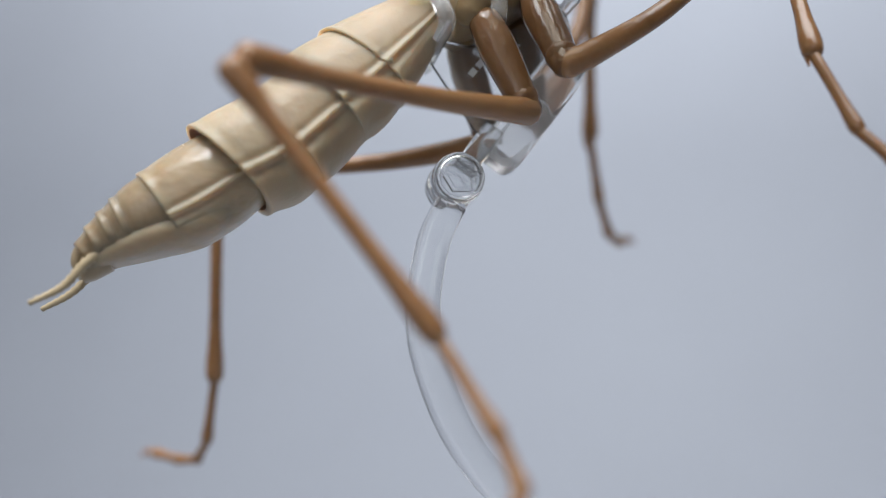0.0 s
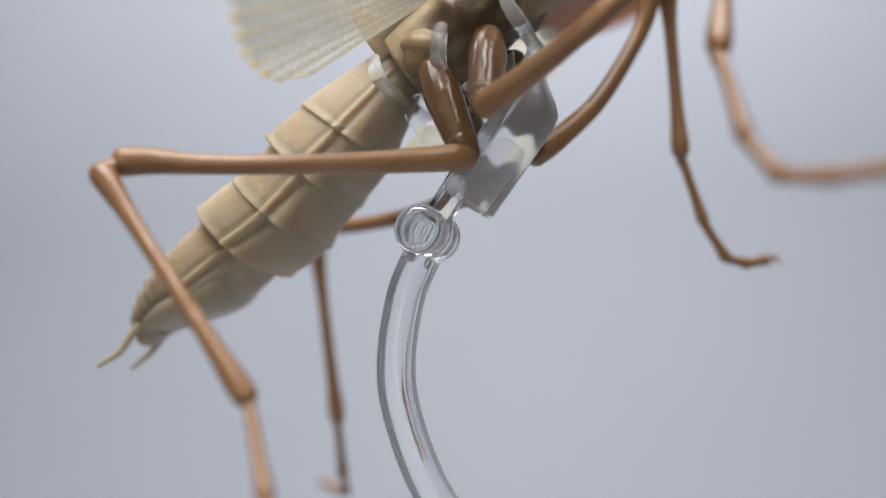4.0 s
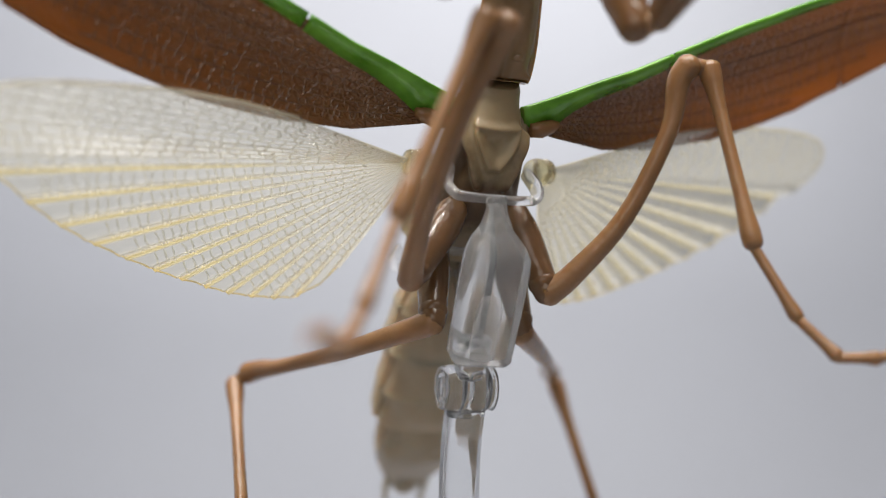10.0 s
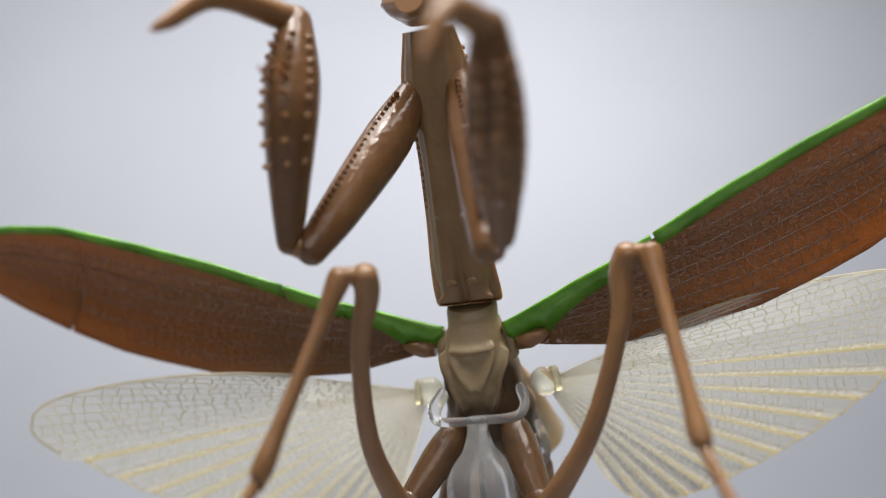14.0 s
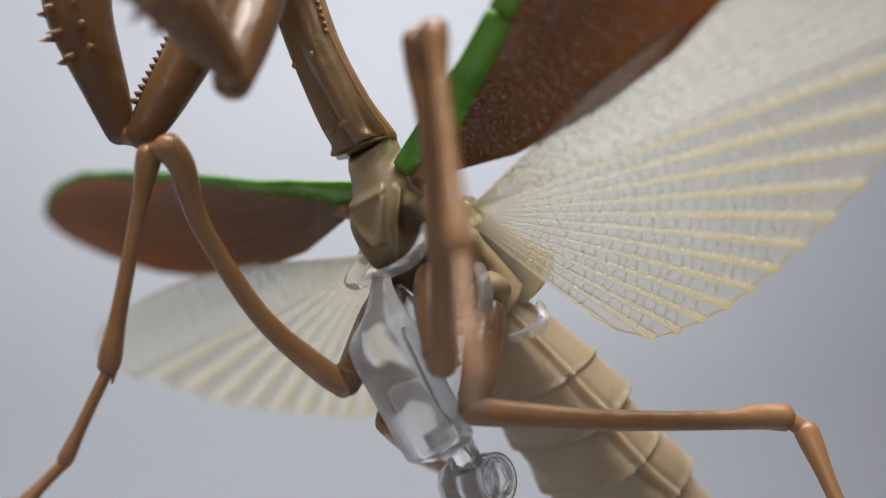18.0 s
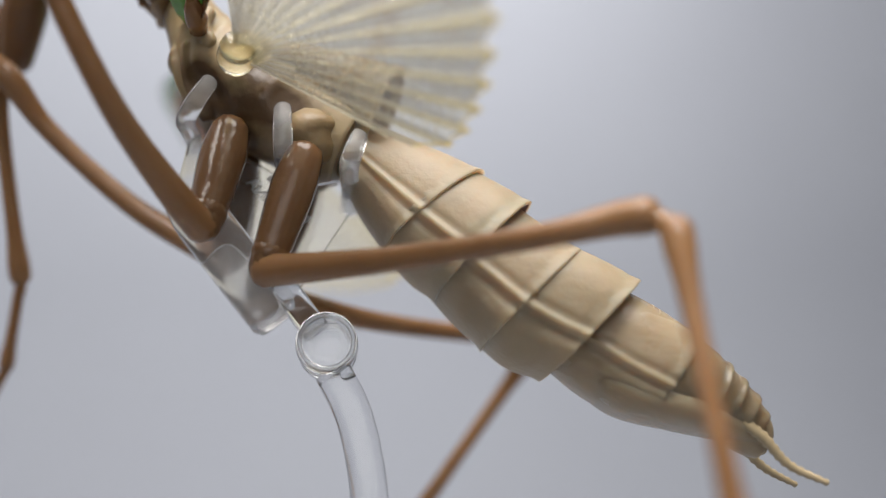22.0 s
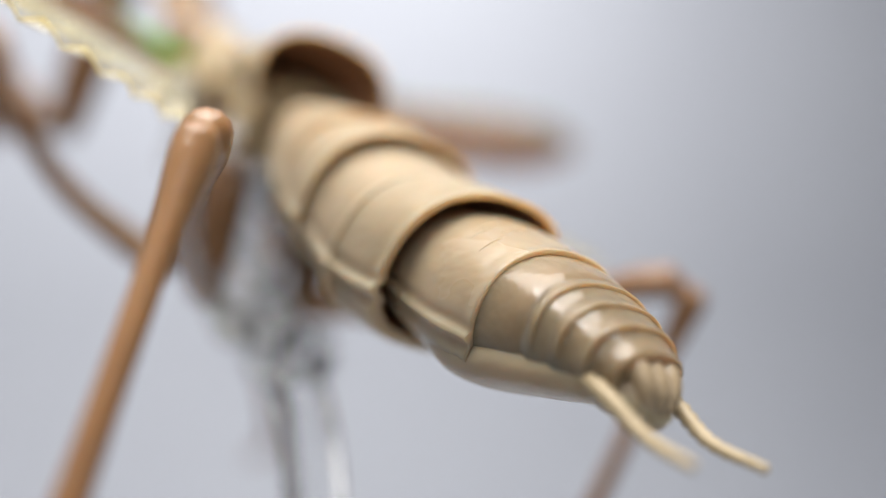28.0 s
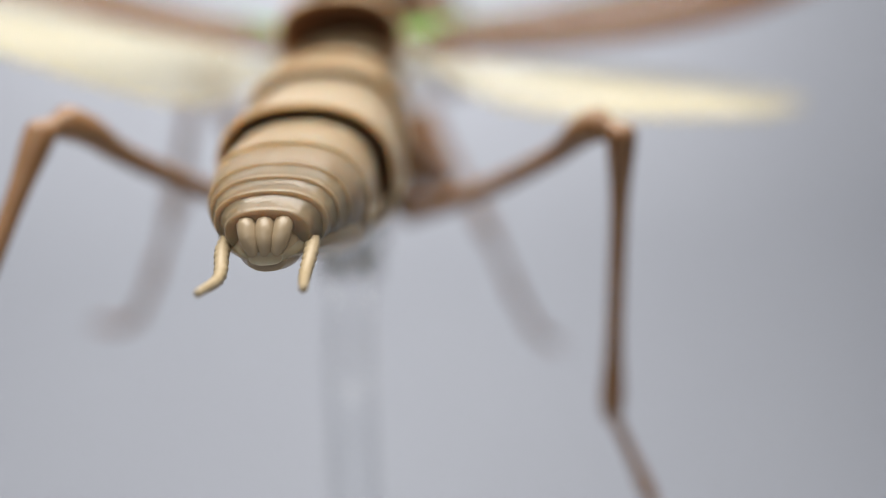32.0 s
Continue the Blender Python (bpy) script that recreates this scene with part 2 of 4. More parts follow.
def film(name, thin, cover, gloss, ior, tint, front=0.3, stain=None, glass=(1, 1, 1)):
    """A thin see-through wing skin: part clear, part milky, with a plastic sheen."""
    mat = bpy.data.materials.new(name)
    mat.use_nodes = True
    tree = mat.node_tree
    tree.nodes.clear()
    out = node(mat, "ShaderNodeOutputMaterial")
    clear_part = node(mat, "ShaderNodeBsdfTransparent", Color=(*glass, 1))
    milk = node(mat, "ShaderNodeBsdfTranslucent", Color=(*thin, 1))
    skin = node(mat, "ShaderNodeBsdfDiffuse", Color=(*thin, 1))
    shine = node(mat, "ShaderNodeBsdfGlossy", Roughness=gloss)
    shine.inputs["Color"].default_value = (*tint, 1)
    place = node(mat, "ShaderNodeTexCoord")
    cells = node(mat, "ShaderNodeTexNoise", Scale=900.0, Detail=2.0)
    tree.links.new(place.outputs["Object"], cells.inputs["Vector"])
    relief = node(mat, "ShaderNodeBump", Strength=0.12, Distance=0.0003)
    tree.links.new(cells.outputs["Fac"], relief.inputs["Height"])
    tree.links.new(relief.outputs[0], shine.inputs["Normal"])
    body = node(mat, "ShaderNodeMixShader", Fac=front)
    tree.links.new(milk.outputs[0], body.inputs[1])
    tree.links.new(skin.outputs[0], body.inputs[2])
    cover_mix = node(mat, "ShaderNodeMixShader", Fac=cover)
    tree.links.new(clear_part.outputs[0], cover_mix.inputs[1])
    tree.links.new(body.outputs[0], cover_mix.inputs[2])
    fresnel = node(mat, "ShaderNodeFresnel", IOR=ior)
    top = node(mat, "ShaderNodeMixShader")
    sheen = node(mat, "ShaderNodeMath")
    sheen.operation = "MULTIPLY"
    sheen.inputs[1].default_value = 0.52
    tree.links.new(fresnel.outputs[0], sheen.inputs[0])
    tree.links.new(sheen.outputs[0], top.inputs[0])
    tree.links.new(cover_mix.outputs[0], top.inputs[1])
    tree.links.new(shine.outputs[0], top.inputs[2])
    if stain:
        # yellow paint on the outer part of a rib, worn thin towards the wing's root
        far = node(mat, "ShaderNodeVectorMath")
        far.operation = "LENGTH"
        tree.links.new(place.outputs["Object"], far.inputs[0])
        worn = node(mat, "ShaderNodeTexNoise", Scale=260.0, Detail=3.0)
        tree.links.new(place.outputs["Object"], worn.inputs["Vector"])
        edge = node(mat, "ShaderNodeMath")
        edge.operation = "MULTIPLY_ADD"
        edge.inputs[1].default_value = 0.020
        tree.links.new(worn.outputs["Fac"], edge.inputs[0])
        tree.links.new(far.outputs["Value"], edge.inputs[2])
        paint = node(mat, "ShaderNodeMapRange")
        paint.interpolation_type = "SMOOTHSTEP"
        paint.inputs["From Min"].default_value, paint.inputs["From Max"].default_value = 0.030, 0.058
        tree.links.new(edge.outputs[0], paint.inputs["Value"])
        for target, bare, full in ((clear_part, (1, 1, 1, 1), (*stain, 1)), (milk, (0.95, 0.93, 0.84, 1), (*thin, 1)), (skin, (0.95, 0.93, 0.84, 1), (*thin, 1))):
            mix = node(mat, "ShaderNodeMix")
            mix.data_type = "RGBA"
            mix.inputs[6].default_value, mix.inputs[7].default_value = bare, full
            tree.links.new(paint.outputs[0], mix.inputs[0])
            tree.links.new(mix.outputs[2], target.inputs["Color"])
    tree.links.new(top.outputs[0], out.inputs["Surface"])
    return mat


FILM = film("clear_wing_film", (1.0, 0.96, 0.82), 0.28, 0.08, 1.66, (1.0, 0.98, 0.92), 0.24, glass=(0.99, 0.98, 0.91))
VEIN = film("yellow_wing_vein", (0.99, 0.85, 0.48), 0.40, 0.12, 1.60, (1.0, 0.94, 0.70), 0.32, (0.98, 0.92, 0.68))
NET = film("clear_cross_vein", (0.95, 0.91, 0.78), 0.42, 0.06, 1.75, (1.0, 0.98, 0.92), 0.30, glass=(0.87, 0.86, 0.81))
EDGE = film("pale_wing_edge", (1.0, 0.86, 0.46), 0.60, 0.12, 1.50, (1.0, 0.92, 0.62), 0.35)
CORE = film("milky_core", (1.0, 1.0, 1.0), 0.17, 0.30, 1.08, (1.0, 1.0, 1.0), 0.5)


def forewing_skin():
    mat = textured("brown_forewing_plastic", ((0.135, 0.060, 0.022), (0.255, 0.125, 0.048)), 60, 0.24, 0.2, stretch=(0.15, 1, 1))
    tree = mat.node_tree
    bsdf = tree.nodes["Principled BSDF"]
    place = node(mat, "ShaderNodeTexCoord")
    mapping = node(mat, "ShaderNodeMapping", Scale=(0.75, 1.25, 1.0))
    tree.links.new(place.outputs["Object"], mapping.inputs["Vector"])
    cells = node(mat, "ShaderNodeTexVoronoi", Scale=850.0)
    cells.feature = "DISTANCE_TO_EDGE"
    tree.links.new(mapping.outputs[0], cells.inputs["Vector"])
    edge = node(mat, "ShaderNodeMapRange")
    edge.interpolation_type = "SMOOTHSTEP"
    edge.inputs["From Max"].default_value = 0.20
    edge.inputs["To Min"].default_value, edge.inputs["To Max"].default_value = 1.0, 0.0
    tree.links.new(cells.outputs["Distance"], edge.inputs["Value"])
    # strong net relief near the root, fading to a fine grain at the tip
    split = node(mat, "ShaderNodeSeparateXYZ")
    tree.links.new(place.outputs["Object"], split.inputs[0])
    fade = node(mat, "ShaderNodeMapRange")
    fade.inputs["From Min"].default_value, fade.inputs["From Max"].default_value = 0.02, 0.10
    fade.inputs["To Min"].default_value, fade.inputs["To Max"].default_value = 1.0, 0.55
    tree.links.new(split.outputs["X"], fade.inputs["Value"])
    relief = node(mat, "ShaderNodeBump", Distance=0.0009)
    tree.links.new(fade.outputs[0], relief.inputs["Strength"])
    tree.links.new(edge.outputs[0], relief.inputs["Height"])
    bsdf.inputs["Coat Weight"].default_value = 0.70
    bsdf.inputs["Coat Roughness"].default_value = 0.07
    tree.links.new(relief.outputs[0], bsdf.inputs["Coat Normal"])
    faint = node(mat, "ShaderNodeBump", Strength=0.8, Distance=0.00034)
    tree.links.new(edge.outputs[0], faint.inputs["Height"])
    tree.links.new(faint.outputs[0], bsdf.inputs["Normal"])
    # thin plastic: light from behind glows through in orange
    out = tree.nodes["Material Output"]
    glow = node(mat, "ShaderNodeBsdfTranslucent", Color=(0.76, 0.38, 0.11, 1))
    # glow put in by position, as for thinner plastic: stronger towards the trailing edge
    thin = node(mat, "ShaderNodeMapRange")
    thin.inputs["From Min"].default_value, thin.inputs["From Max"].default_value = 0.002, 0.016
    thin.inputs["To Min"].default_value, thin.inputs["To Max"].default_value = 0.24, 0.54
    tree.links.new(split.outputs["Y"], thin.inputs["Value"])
    # and stronger towards the tip, likewise set by position
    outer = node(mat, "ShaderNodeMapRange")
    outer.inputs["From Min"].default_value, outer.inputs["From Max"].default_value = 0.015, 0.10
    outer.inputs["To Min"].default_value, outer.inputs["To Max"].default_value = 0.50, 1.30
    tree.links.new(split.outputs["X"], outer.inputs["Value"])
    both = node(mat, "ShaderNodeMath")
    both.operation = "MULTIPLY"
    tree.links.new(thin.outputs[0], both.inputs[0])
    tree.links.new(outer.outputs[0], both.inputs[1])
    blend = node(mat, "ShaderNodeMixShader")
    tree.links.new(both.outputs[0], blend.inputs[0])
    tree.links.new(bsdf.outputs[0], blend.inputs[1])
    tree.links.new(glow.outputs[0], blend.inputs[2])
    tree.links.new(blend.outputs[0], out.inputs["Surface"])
    return mat


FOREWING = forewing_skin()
VEINLET = textured("glossy_brown_veinlet", ((0.185, 0.085, 0.032), (0.26, 0.125, 0.048)), 60, 0.09, 0.1, Specular_IOR_Level=1.0, Coat_Weight=1.0, Coat_Roughness=0.05)


# ---- building helpers ----
def at(x, y, z):
    """A place of the plan in the turning things' own space, in metres."""
    return Vector(((x - AX) * U, (y - AY) * U, (z - FLOOR) * U))


def part(name, bm, mat, parent, label="", smooth=True):
    mesh = bpy.data.meshes.new(name)
    bmesh.ops.recalc_face_normals(bm, faces=bm.faces)
    for face in bm.faces:
        face.smooth = smooth and len(face.verts) <= 4
    bm.to_mesh(mesh)
    bm.free()
    for m in mat if isinstance(mat, (list, tuple)) else [mat]:
        mesh.materials.append(m)
    ob = new(name, mesh)
    ob.parent = parent
    return tagged(ob, label) if label else ob


def spline(points, steps):
    """Catmull-Rom through rows of numbers."""
    rows = [np.array(p, float) for p in points]
    rows = [2 * rows[0] - rows[1], *rows, 2 * rows[-1] - rows[-2]]
    out = []
    for a, b, c, d in zip(rows, rows[1:], rows[2:], rows[3:]):
        for k in range(steps):
            t = k / steps
            out.append(0.5 * (2 * b + (c - a) * t + (2 * a - 5 * b + 4 * c - d) * t * t + (3 * b - a - 3 * c + d) * t ** 3))
    return out + [rows[-2]]


def tube(bm, rows, seg=10, flat=1.0, side=(0, 0, 1), caps=True):
    """A round-ended tube along rows of x, y, z, radius in the plan; flat squeezes it across side."""
    pts = [at(*r[:3]) for r in rows]
    rad = [float(r[3]) * U for r in rows]
    if caps:
        first, last = (pts[0] - pts[1]).normalized(), (pts[-1] - pts[-2]).normalized()
        r0, r1 = rad[0], rad[-1]
        pts = [pts[0] + first * r0 * k for k in (0.75, 0.62, 0.36)] + pts + [pts[-1] + last * r1 * k for k in (0.36, 0.62, 0.75)]
        rad = [r0 * k for k in (0.12, 0.55, 0.86)] + rad + [r1 * k for k in (0.86, 0.55, 0.12)]
    rings, ref = [], Vector(side)
    for n, p in enumerate(pts):
        way = (pts[min(n + 1, len(pts) - 1)] - pts[max(n - 1, 0)]).normalized()
        u = (ref - way * ref.dot(way))
        u = u.normalized() if u.length > 1e-5 else way.orthogonal().normalized()
        ref, v = u, way.cross(u)
        rings.append([bm.verts.new(p + (u * math.cos(a) * flat + v * math.sin(a)) * rad[n])
                      for a in (2 * math.pi * k / seg for k in range(seg))])
    for a, b in zip(rings, rings[1:]):
        for k in range(seg):
            bm.faces.new((a[k], a[(k + 1) % seg], b[(k + 1) % seg], b[k]))
    bm.faces.new(rings[0])
    bm.faces.new(rings[-1])


def limb(name, rows, mat, parent, steps=4, seg=12, label="", flat=1.0, side=(0, 0, 1)):
    bm = bmesh.new()
    tube(bm, spline(rows, steps), seg, flat, side)
    return part(name, bm, mat, parent, label)


def mid_x(y):
    """The body's middle line: the hind body swings a little to its left."""
    return 0.079 + 0.075 * max(0.0, y + 0.06)


def section(row, n, grow=1.0, ridge=0.042, power=0.86, dorsal=False, carve=None, share=0.0, seam=1.22, crease=0.0):
    """One ring of the body: from the back's (y, z) round the side to the belly's (y, z)."""
    yd, zd, yb, zb, w = row
    cy, cz, vy, vz = (yd + yb) / 2, (zd + zb) / 2, (yd - yb) / 2, (zd - zb) / 2
    ring = []
    for k in range(n):
        a = 2 * math.pi * k / n
        c, s = math.cos(a), math.sin(a)
        g = 1 + (grow - 1) * min(1.0, max(0.0, (c + 0.3) / 0.3)) if dorsal and grow > 1 else grow
        side = abs(a - math.pi)          # pi at the back, 0 at the belly
        if carve:
            g *= 1 + carve(share, side)
        up = math.copysign(abs(c) ** power, c) * g
        out = math.copysign(abs(s) ** power, s) * w * g * (1 + crease * (math.exp(-abs(side - seam) / 0.30) - 0.35) + ridge * math.exp(-((side - seam) / 0.05) ** 2) - 0.7 * ridge * math.exp(-((side - seam - 0.13) / 0.06) ** 2))
        y = cy + vy * up
        ring.append(at(mid_x(y) + out, y, cz + vz * up))
    return ring


def shell(name, rows, mat, parent, label="", n=144, steps=18, lip=0.0, wall=0.93, lift=0.0, tuck=0.0, bead=0.0032, **shape):
    """A body segment; lip: how far the hollow goes back inside from its rear rim; lift: a rim proud of the skin."""
    bm = bmesh.new()
    path = spline(rows, steps)
    mids = [Vector(((r[0] + r[2]) / 2, (r[1] + r[3]) / 2)) for r in path]
    left = [sum((q - p).length for p, q in zip(mids[k:], mids[k + 1:])) for k in range(len(path))]   # way to the rear rim
    grow = [1.0 + lift * (math.exp(-(d / bead) ** 2) - 0.45 * math.exp(-(d / (bead * 0.35)) ** 2) - 0.35 * math.exp(-((d - 2.3 * bead) / bead) ** 2)) - tuck * (d / left[0]) ** 2 for d in left]
    rings = [[bm.verts.new(p) for p in section(r, n, g, share=k / (len(path) - 1), **shape)] for k, (r, g) in enumerate(zip(path, grow))]
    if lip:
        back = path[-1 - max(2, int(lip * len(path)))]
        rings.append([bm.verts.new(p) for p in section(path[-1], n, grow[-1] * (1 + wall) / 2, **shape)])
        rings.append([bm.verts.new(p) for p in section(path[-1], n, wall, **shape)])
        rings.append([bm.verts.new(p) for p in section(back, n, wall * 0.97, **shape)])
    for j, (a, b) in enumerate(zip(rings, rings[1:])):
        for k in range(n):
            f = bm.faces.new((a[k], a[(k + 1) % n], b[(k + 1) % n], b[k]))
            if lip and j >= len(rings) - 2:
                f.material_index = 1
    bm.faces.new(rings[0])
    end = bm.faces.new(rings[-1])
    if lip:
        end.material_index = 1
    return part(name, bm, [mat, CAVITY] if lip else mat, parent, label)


DROP = 0.42                           # the paper floor lies this far below the turntable


# ---- the setting: paper sweep and, out of view, an added cloth tent for bounce ----
def sweep():
    bm = bmesh.new()
    half, back, r, top = 1.75, 1.70, 0.90, 2.05 + DROP
    line = [(-1.15, 0.0), (-0.6, 0.0), (0.0, 0.0)]
    line += [(back - r + r * math.sin(a), r - r * math.cos(a)) for a in (math.pi / 2 * k / 24 for k in range(25))]
    line += [(back, 1.6), (back, top)]
    line = [(y, z - DROP) for y, z in line]
    front = [[bm.verts.new((x, y, z)) for x in (-half, 0, half)] for y, z in line]
    under = [[bm.verts.new((x, y + 0.004 * (z > 0.02 - DROP), z - 0.004)) for x in (-half, 0, half)] for y, z in line]
    for rows in (front, under):
        for a, b in zip(rows, rows[1:]):
            for k in range(2):
                bm.faces.new((a[k], a[k + 1], b[k + 1], b[k]))
    return tagged(part("backdrop", bm, PAPER, None), "pale grey seamless paper backdrop sweeping up behind", "backdrop", kind="structure")


def panel(name, low, high, mat, label):
    bm = bmesh.new()
    bmesh.ops.create_cube(bm, size=1.0)
    size = Vector(high) - Vector(low)
    bmesh.ops.scale(bm, vec=size, verts=bm.verts)
    bmesh.ops.translate(bm, vec=(Vector(low) + Vector(high)) / 2, verts=bm.verts)
    return tagged(part(name, bm, mat, None, smooth=False), label, "wall", kind="structure")


sweep()
panel("wall_left", (-1.79, -1.17, -0.006 - DROP), (-1.76, 1.74, 2.06), CLOTH, "pale grey cloth side of the unseen added tent")
# added darker than the other walls, to dim the backdrop's right
panel("wall_right", (1.76, -1.17, -0.006 - DROP), (1.79, 1.74, 2.06), DIMMING_CLOTH, "dark grey cloth side, added unseen to dim the right")
panel("wall_front", (-1.755, -1.20, -0.006 - DROP), (1.755, -1.17, 2.06), CLOTH, "pale grey cloth front of the unseen added tent")
panel("ceiling", (-1.79, -1.20, 2.062), (1.79, 1.74, 2.08), CLOTH, "pale grey cloth top of the unseen added tent")


def turntable():
    """A small column on the paper; the stand's foot rests on its platter."""
    thing = tagged(new("turntable"), "plain grey turntable column standing on the paper floor", "turntable")
    for name, rows, mat in (("foot", ((0.075, -DROP + 0.0006), (0.075, -DROP + 0.010), (0.070, -DROP + 0.014)), CLOTH),
                            ("column", ((0.028, -DROP + 0.0145), (0.026, -0.20), (0.028, -0.0145)), CLOTH),
                            ("platter", ((0.044, -0.014), (0.046, -0.012), (0.046, -0.001), (0.045, -0.0002)), CLOTH)):
        bm = bmesh.new()
        rings = [[bm.verts.new((r * math.cos(a), r * math.sin(a), z)) for a in (2 * math.pi * k / 48 for k in range(48))] for r, z in rows]
        for p, q in zip(rings, rings[1:]):
            for k in range(48):
                bm.faces.new((p[k], p[(k + 1) % 48], q[(k + 1) % 48], q[k]))
        bm.faces.new(rings[0])
        bm.faces.new(rings[-1])
        part(name, bm, mat, thing)


turntable()

# ---- the mantis ----
mantis = tagged(new("mantis_model"), "brown plastic mantis model with green-edged wings spread open", "model animal")
stand = tagged(new("display_stand"), "clear plastic stand with a curved arm holding the mantis", "stand")


def belly_folds(share, side):
    """Underside of a segment: a bulging plate with a groove along its side."""
    if side > 1.6:
        return 0.0
    lift = 0.075 * math.sin(math.pi * min(1.0, share * 1.04)) * min(1.0, max(0.0, (1.06 - side) / 0.22))
    lift += 0.05 * math.sin(2 * math.pi * share + 2.2 * side) * math.exp(-((side - 0.75) / 0.35) ** 2)
    lift += 0.055 * share ** 3 * min(1.0, max(0.0, (1.12 - side) / 0.15))   # each belly plate laps over the next
    return lift - 0.03 * math.exp(-((side - 1.08) / 0.06) ** 2)


TAIL_ROWS = [(0.090, 0.0155, 0.058, -0.034, 0.0370), (0.126, -0.0028, 0.092, -0.0600, 0.0412), (0.157, -0.0240, 0.122, -0.0745, 0.0402)]


def hind_body():
    shell("abdomen_segment", [(-0.045, 0.116, -0.066, 0.085, 0.026), (-0.01, 0.100, -0.050, 0.058, 0.036), (0.028, 0.081, -0.033, 0.032, 0.045)], ABDOMEN, mantis, lift=0.022, carve=belly_folds, crease=0.06)
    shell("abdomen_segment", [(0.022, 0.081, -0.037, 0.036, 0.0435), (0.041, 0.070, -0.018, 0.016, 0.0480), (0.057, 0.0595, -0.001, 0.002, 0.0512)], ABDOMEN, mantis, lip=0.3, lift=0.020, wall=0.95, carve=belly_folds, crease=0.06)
    shell("abdomen_segment", [(0.046, 0.0600, -0.008, 0.006, 0.0470), (0.067, 0.0430, 0.012, -0.013, 0.0488), (0.087, 0.0285, 0.028, -0.029, 0.0515)], ABDOMEN, mantis, lift=0.018, tuck=0.02, carve=belly_folds, crease=0.06)
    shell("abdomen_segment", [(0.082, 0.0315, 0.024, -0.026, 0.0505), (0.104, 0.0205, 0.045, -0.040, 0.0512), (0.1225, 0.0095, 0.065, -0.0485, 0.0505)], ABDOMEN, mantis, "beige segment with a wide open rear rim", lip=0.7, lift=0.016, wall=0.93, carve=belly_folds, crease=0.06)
    shell("tail_segment", TAIL_ROWS, WAXY, mantis, lift=0.022, dorsal=True, carve=belly_folds, crease=0.06)
    for rows in ([(0.150, -0.0213, 0.121, -0.072, 0.0395), (0.164, -0.0315, 0.139, -0.077, 0.0370), (0.1750, -0.0420, 0.156, -0.081, 0.0335)],
                 [(0.170, -0.0380, 0.153, -0.081, 0.0345), (0.1840, -0.0515, 0.166, -0.084, 0.0298)],
                 [(0.179, -0.0470, 0.163, -0.084, 0.0310), (0.1920, -0.0612, 0.176, -0.087, 0.0255)],
                 [(0.187, -0.0560, 0.172, -0.087, 0.0268), (0.1985, -0.0720, 0.184, -0.090, 0.0185)]):
        shell("tail_segment", rows, RING, mantis, lift=0.055, ridge=0.0, dorsal=True, bead=0.0027)
    # hairline scratches across the shiny back
    path = spline(TAIL_ROWS, 18)
    for row, a0, a1 in ((20, 0.30, 0.72), (22, 0.42, 0.86), (25, 0.18, 0.50), (27, 0.55, 0.95), (18, -0.75, -0.40), (24, -0.55, -0.25)):
        bm = bmesh.new()
        ring = section(path[row], 720, 1.0005, share=row / (len(path) - 1), carve=belly_folds, dorsal=True, crease=0.06)
        points = [ring[round((a0 + (a1 - a0) * k / 8) / (2 * math.pi) * 720) % 720] for k in range(9)]
        rod(bm, [(*p, 0.00007 * math.sin(math.pi * (0.12 + 0.76 * k / 8))) for k, p in enumerate(points)], 5)
        part("scratch", bm, CERCUS, mantis)
    # blunt three-lobed end under the last ring
    tip = shell("tail_tip", [(0.180, -0.066, 0.172, -0.090, 0.0160), (0.1925, -0.077, 0.183, -0.0960, 0.0145), (0.197, -0.088, 0.191, -0.0985, 0.0088)], TAIL, mantis, "grey-brown blunt end under the last ring", ridge=0.0)
    for x in (-0.0085, 0.0, 0.0085):
        limb("lobe", [(0.0985 + x, 0.184, -0.0715, 0.0045), (0.0985 + x, 0.1930, -0.0765, 0.0048), (0.0985 + x * 0.85, 0.1960, -0.0845, 0.0042), (0.0985 + x * 0.60, 0.1945, -0.0905, 0.0030)], TAIL, tip, 4, 10)
    shell("belly_plate", [(0.098, -0.030, 0.076, -0.0480, 0.028), (0.118, -0.048, 0.106, -0.0715, 0.0355), (0.148, -0.057, 0.143, -0.0815, 0.0345), (0.174, -0.069, 0.168, -0.0870, 0.0265), (0.190, -0.081, 0.187, -0.0930, 0.0160), (0.1965, -0.0905, 0.195, -0.0965, 0.0075)], WAXY, mantis, "smooth beige plate below the tail", ridge=0.0)
    for sgn, tip_x in ((1, 0.122), (-1, 0.078)):
        rows = spline([(0.0985 + sgn * 0.0185, 0.172, -0.074, 0.0040), (0.0985 + sgn * 0.0205, 0.188, -0.087, 0.0037), (0.0985 + sgn * 0.0190, 0.203, -0.103, 0.0030), (tip_x, 0.223, -0.1135, 0.0020)], 9)
        rows = [(*r[:3], r[3] * (0.80 + 0.26 * (k % 2))) for k, r in enumerate(rows)]
        bm = bmesh.new()
        tube(bm, rows, 8)
        part("cercus", bm, CERCUS, mantis, "pale yellow ringed tail feeler")


THORAX_ROWS = [(-0.160, 0.216, -0.182, 0.186, 0.0195), (-0.150, 0.200, -0.178, 0.168, 0.0215), (-0.138, 0.188, -0.172, 0.148, 0.0260), (-0.122, 0.176, -0.160, 0.130, 0.0315), (-0.100, 0.161, -0.140, 0.110, 0.0345), (-0.075, 0.146, -0.112, 0.092, 0.0370), (-0.045, 0.126, -0.070, 0.078, 0.0375)]


